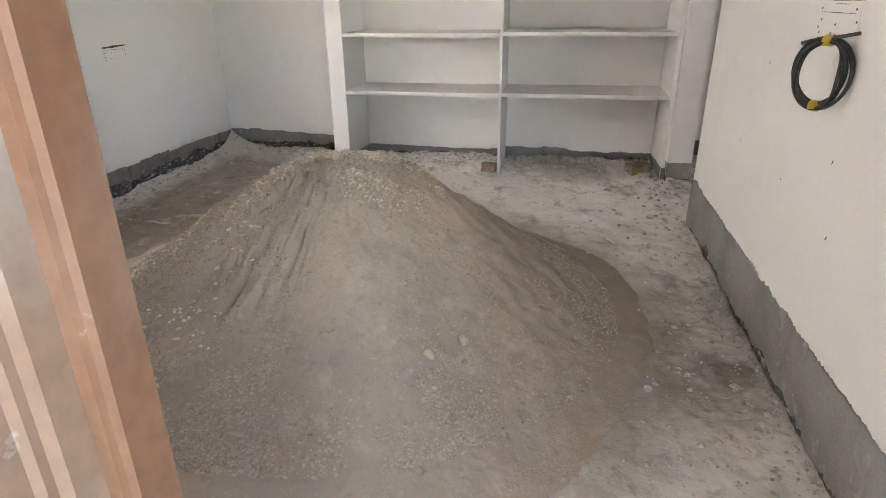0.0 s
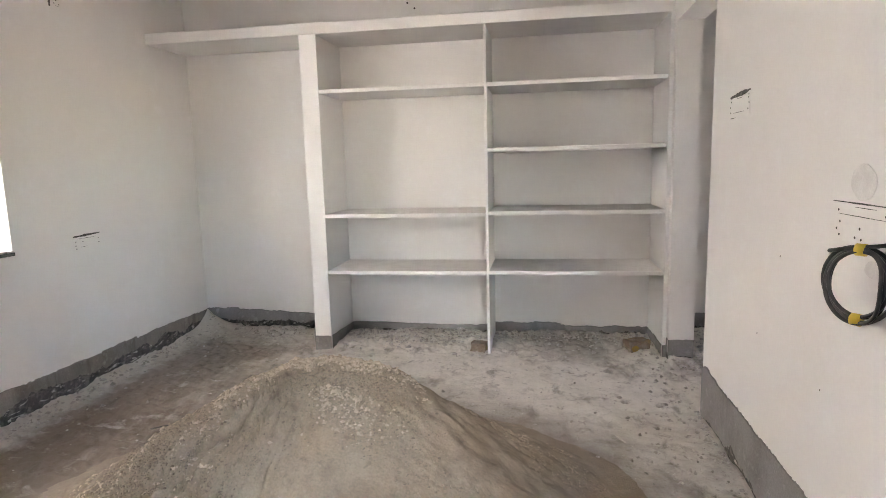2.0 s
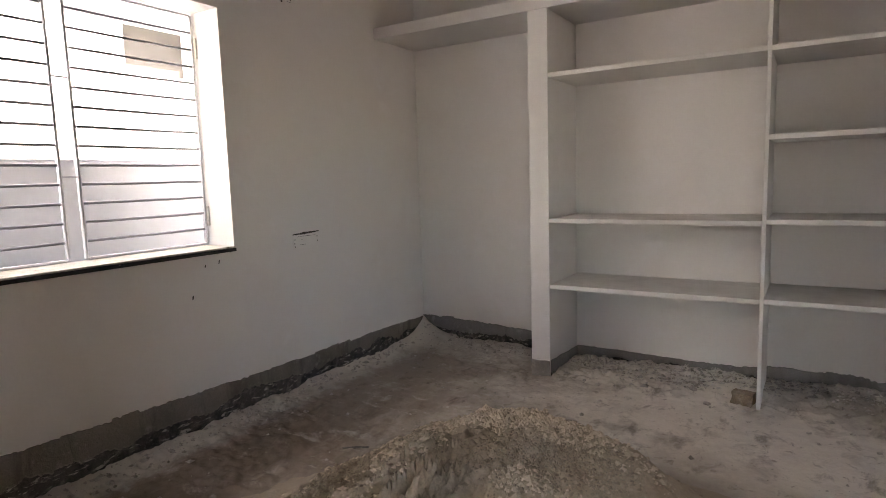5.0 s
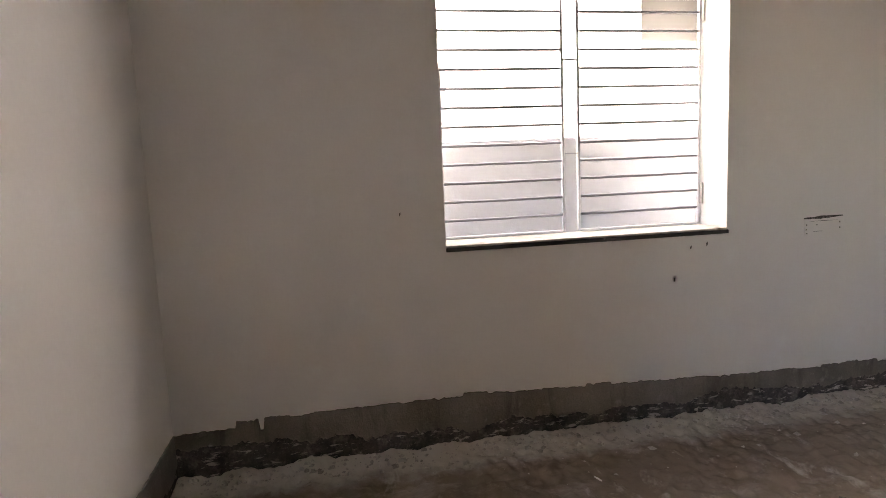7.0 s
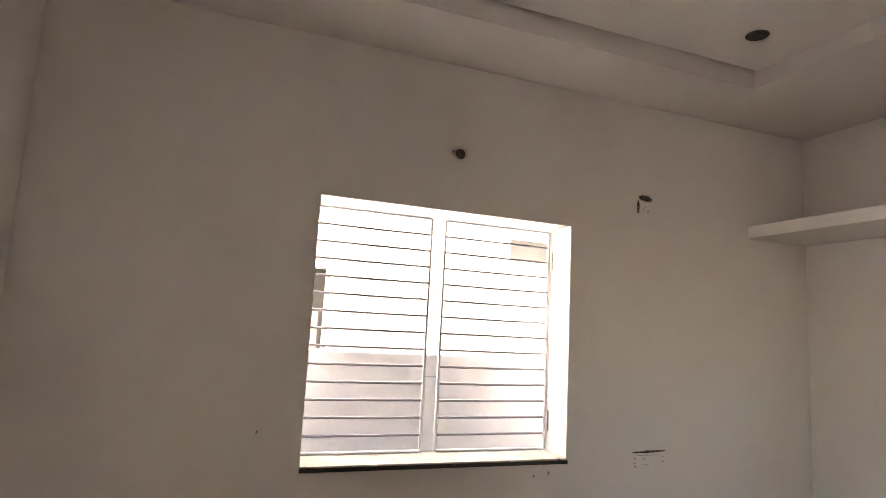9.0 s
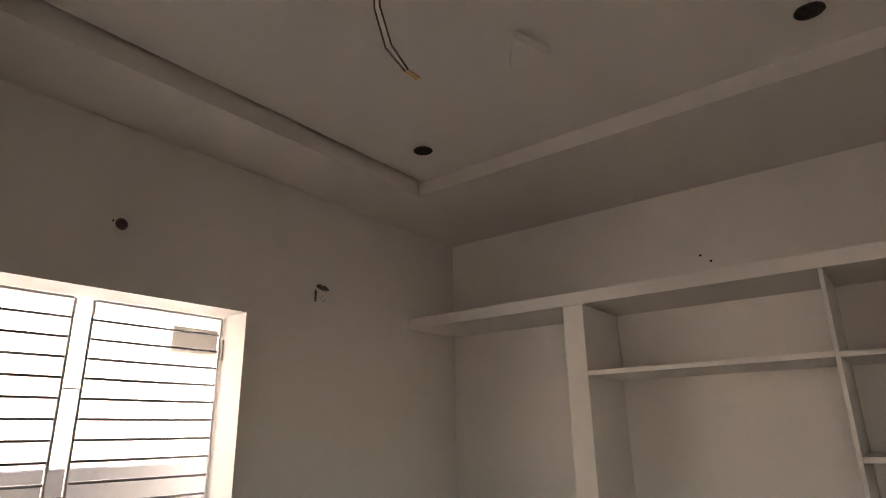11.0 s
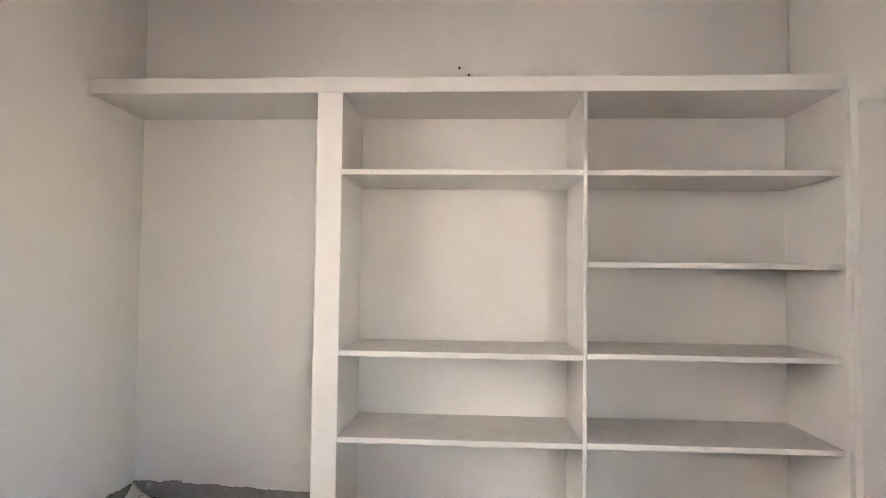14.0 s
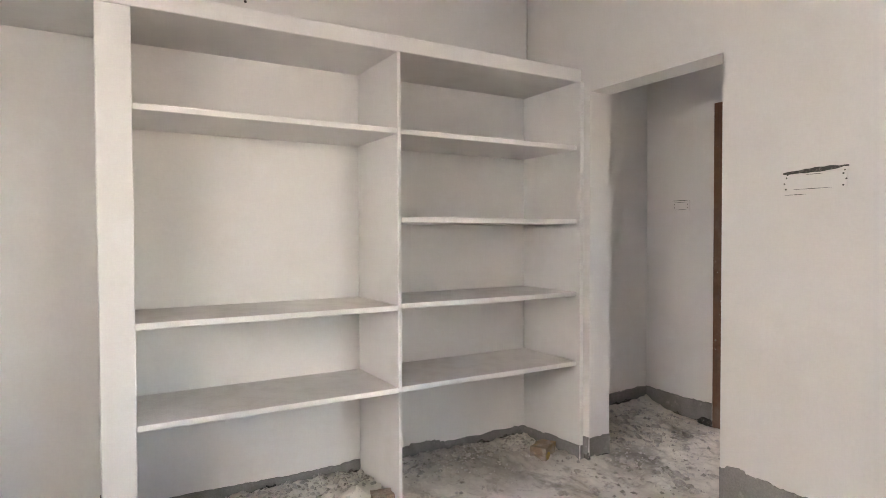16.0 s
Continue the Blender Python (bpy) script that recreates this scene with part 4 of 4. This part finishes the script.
chunk_meshes = [mesh_of("mortar_chunk", chunk(0.018, 2.7 * k), MORTAR) for k in range(7)]
for cx, cy, spread_x, spread_y, count in ((3.66, 3.97, 0.05, 0.06, 16), (3.50, 3.76, 0.07, 0.07, 20), (3.13, 3.70, 0.05, 0.03, 6), (3.95, 3.97, 0.09, 0.06, 16), (4.02, 4.25, 0.06, 0.04, 9), (4.20, 3.86, 0.08, 0.06, 10),
                                          (3.69, 3.59, 0.12, 0.10, 9), (2.80, 4.19, 0.22, 0.06, 18), (1.75, 4.25, 0.28, 0.08, 22), (3.33, 3.62, 0.10, 0.10, 9), (3.31, 1.52, 0.05, 0.06, 9)):
    for k in range(count):
        x, y = rng.gauss(cx, spread_x), rng.gauss(cy, spread_y)
        if PL0 - 0.03 < x < PL1 + 0.03 or DV0 - 0.03 < x < DV1 + 0.03 or y > PY - 0.05 or x > PX - 0.04 or (XR - 0.05 < x < XR + 0.18 and not OY0 + 0.03 < y < OY1 - 0.03):
            continue
        size = rng.uniform(0.25, 1.25) * (0.8 if x < XR else 1.0)
        piece = tagged(new("mortar_lump", chunk_meshes[rng.randrange(7)]), "flat broken piece of mortar on the dusty floor", "mortar", group="mortar lumps")
        piece.matrix_world = pose(x, y, floor_height(x, y) + 0.004 * size, rng.uniform(-22, 22), rng.uniform(-22, 22), rng.uniform(0, 360)) @ Matrix.Scale(size, 4)


def scatter(name, places, mat, label, category):
    """Many small angular bits in one mesh: places are (x, y, z, size)."""
    verts, faces = [], []
    for x, y, z, s in places:
        c, sn = math.cos(6.28 * rng.random()), math.sin(6.28 * rng.random())
        b = len(verts)
        for u, v, w in ((1, 0, 0), (-1, 0, 0), (0, 1, 0), (0, -1, 0), (0, 0, 0.8), (0, 0, -0.6)):
            j = 0.65 + 0.7 * rng.random()
            verts.append((x + s * j * (u * c - v * sn), y + s * j * (u * sn + v * c), z + s * j * w))
        for a, d, e in ((0, 2, 4), (2, 1, 4), (1, 3, 4), (3, 0, 4), (2, 0, 5), (1, 2, 5), (3, 1, 5), (0, 3, 5)):
            faces.append((b + a, b + d, b + e))
    me = bpy.data.meshes.new(name)
    me.from_pydata(verts, [], faces)
    me.materials.append(mat)
    return tagged(new(name, me), label, category, kind="stuff")


places = []
while len(places) < 68000:
    r, a = 1.02 * rng.random() ** 0.6, rng.uniform(-math.pi, math.pi)
    x, y = HEAP_X + r * math.cos(a), HEAP_Y + r * math.sin(a)
    low = min(1.0, max(0.0, (r - 0.36 + 0.24 * max(0.0, -math.cos(a))) * 3.0))
    near = max(0.0, -math.sin(a) * 0.7 - math.cos(a) * 0.65)
    keep = 0.02 + low * (0.05 + 1.15 * near) + 0.25 * max(0.0, 1 - r / 0.45)
    keep *= 1 - 0.8 * math.exp(-(math.remainder(a + 2.15, 2 * math.pi) / 0.45) ** 2 - ((r - 0.38) / 0.22) ** 2)
    if rng.random() < keep * max(0.0, 0.40 + 2.0 * nz(2.6 * x, 2.6 * y, 40) + 0.8 * nz(9 * x, 9 * y, 41)):
        s = 0.0020 + 0.0040 * rng.random() ** 2.5
        places.append((x, y, heap_height(x, y) + 0.25 * s, s))
scatter("sand_grit", places, GRAVEL, "coarse grit lying on the sand heap", "grit")

places = []
while len(places) < 15000:
    r, a = 1.0 * rng.random() ** 0.7, rng.uniform(-math.pi, math.pi)
    x, y = HEAP_X + r * math.cos(a), HEAP_Y + r * math.sin(a)
    keep = max(0.0, -0.05 - 1.0 * math.cos(a) + 0.2 * math.sin(a)) * (1 - 0.8 * r) + 0.9 * max(0.0, 1 - r / 0.36)
    if rng.random() < keep * max(0.0, 0.5 + 1.6 * nz(5 * x, 5 * y, 71)):
        s = 0.002 + 0.0075 * rng.random() ** 3.0
        places.append((x, y, heap_height(x, y) + 0.15 * s, s))
scatter("sand_clods", places, CLOD, "crumbled clods of pale sand on the heap", "grit")

places = []
for _ in range(4600):
    side = rng.random()
    d = abs(rng.gauss(0, 0.07))
    if side < 0.24:
        x, y = 0.02 + d, rng.uniform(YS, YB)
    elif side < 0.60:
        x, y = rng.uniform(0.05, XR - 0.05), YB - 0.03 - d * 1.8
    elif side < 0.74:
        x, y = XR - 0.02 - d * 0.7, rng.uniform(YD, OY0)
        d2 = rng.random()
        x -= 0.35 * d2 * d2
    elif side < 0.88:
        x, y = rng.uniform(3.2, 4.35), rng.uniform(3.2, PY - 0.03)
    else:
        x, y = rng.uniform(0.05, XR - 0.05), rng.uniform(YS, YB)
    if PL0 - 0.01 < x < PL1 + 0.01 and y > YF - 0.01 or (XR - 0.035 < x < XR + 0.16 and not OY0 < y < OY1):
        continue
    if math.hypot(x, YB - y) < 0.3 and rng.random() < 0.8:
        continue
    s = 0.002 + 0.012 * rng.random() ** 3.0
    places.append((x, y, floor_height(x, y) + 0.3 * s, s))
pale = []
for _ in range(2300):
    side = rng.random()
    if side < 0.1:
        x, y = 0.03 + abs(rng.gauss(0, 0.06)), rng.uniform(YS, YB)
    elif side < 0.8:
        x, y = rng.uniform(PL1 + 0.03, 3.36), YB - 0.02 - abs(rng.gauss(0, 0.16))
    else:
        x, y = rng.uniform(3.58, 4.4), PY - 0.02 - abs(rng.gauss(0, 0.3))
    s = 0.003 + 0.014 * rng.random() ** 3
    pale.append((x, y, floor_height(x, y) + 0.2 * s, s))
for _ in range(500):
    y = rng.uniform(YD + 0.1, OY0)
    s = 0.003 + 0.008 * rng.random() ** 2
    pale.append((XR - 0.010 - 0.008 * (1 + nz(y * 9, 3)) - abs(rng.gauss(0, 0.010)), y, 0.010 + 0.4 * s, s))
scatter("plaster_crumbs", pale, PLASTER, "white plaster crumbs heaped along the walls", "rubble")
scatter("mortar_crumbs", places, MORTAR, "mortar crumbs and dust along the walls", "rubble")

for x, y, sx, mat, lab in ((2.985, 2.815, 0.035, SILL, "pale splinter of wood on the floor"), (3.14, 1.92, 0.012, WHITE, "white flake of putty on the floor"), (0.43, 1.94, 0.020, WHITE, "white flake of putty on the floor"), (0.79, 2.72, 0.06, GRAPHITE, "thin dark twig on the floor"), (0.60, 1.86, 0.055, GRAPHITE, "thin dark twig on the floor")):
    fk = tagged(part("flake", sliver(sx * 2, sx * 0.35, 0.004, x), mat), lab, "scrap", group="scraps on the floor")
    fk.matrix_world = pose(x, y, floor_height(x, y) + 0.006, 0, 0, 40 * x)
for x, y, size in ((3.18, 3.66, 0.022), (3.232, 3.22, 0.022), (3.02, 1.56, 0.016), (2.765, 1.17, 0.008), (3.30, 3.45, 0.014), (3.12, 2.72, 0.010)):
    lm = tagged(part("mortar_lump", lump(size, x * 5.7, 0.5), MORTAR), "grey lump of broken mortar on the dusty floor", "mortar", group="mortar lumps")
    lm.location = (x, y, floor_height(x, y) + size * 0.2)
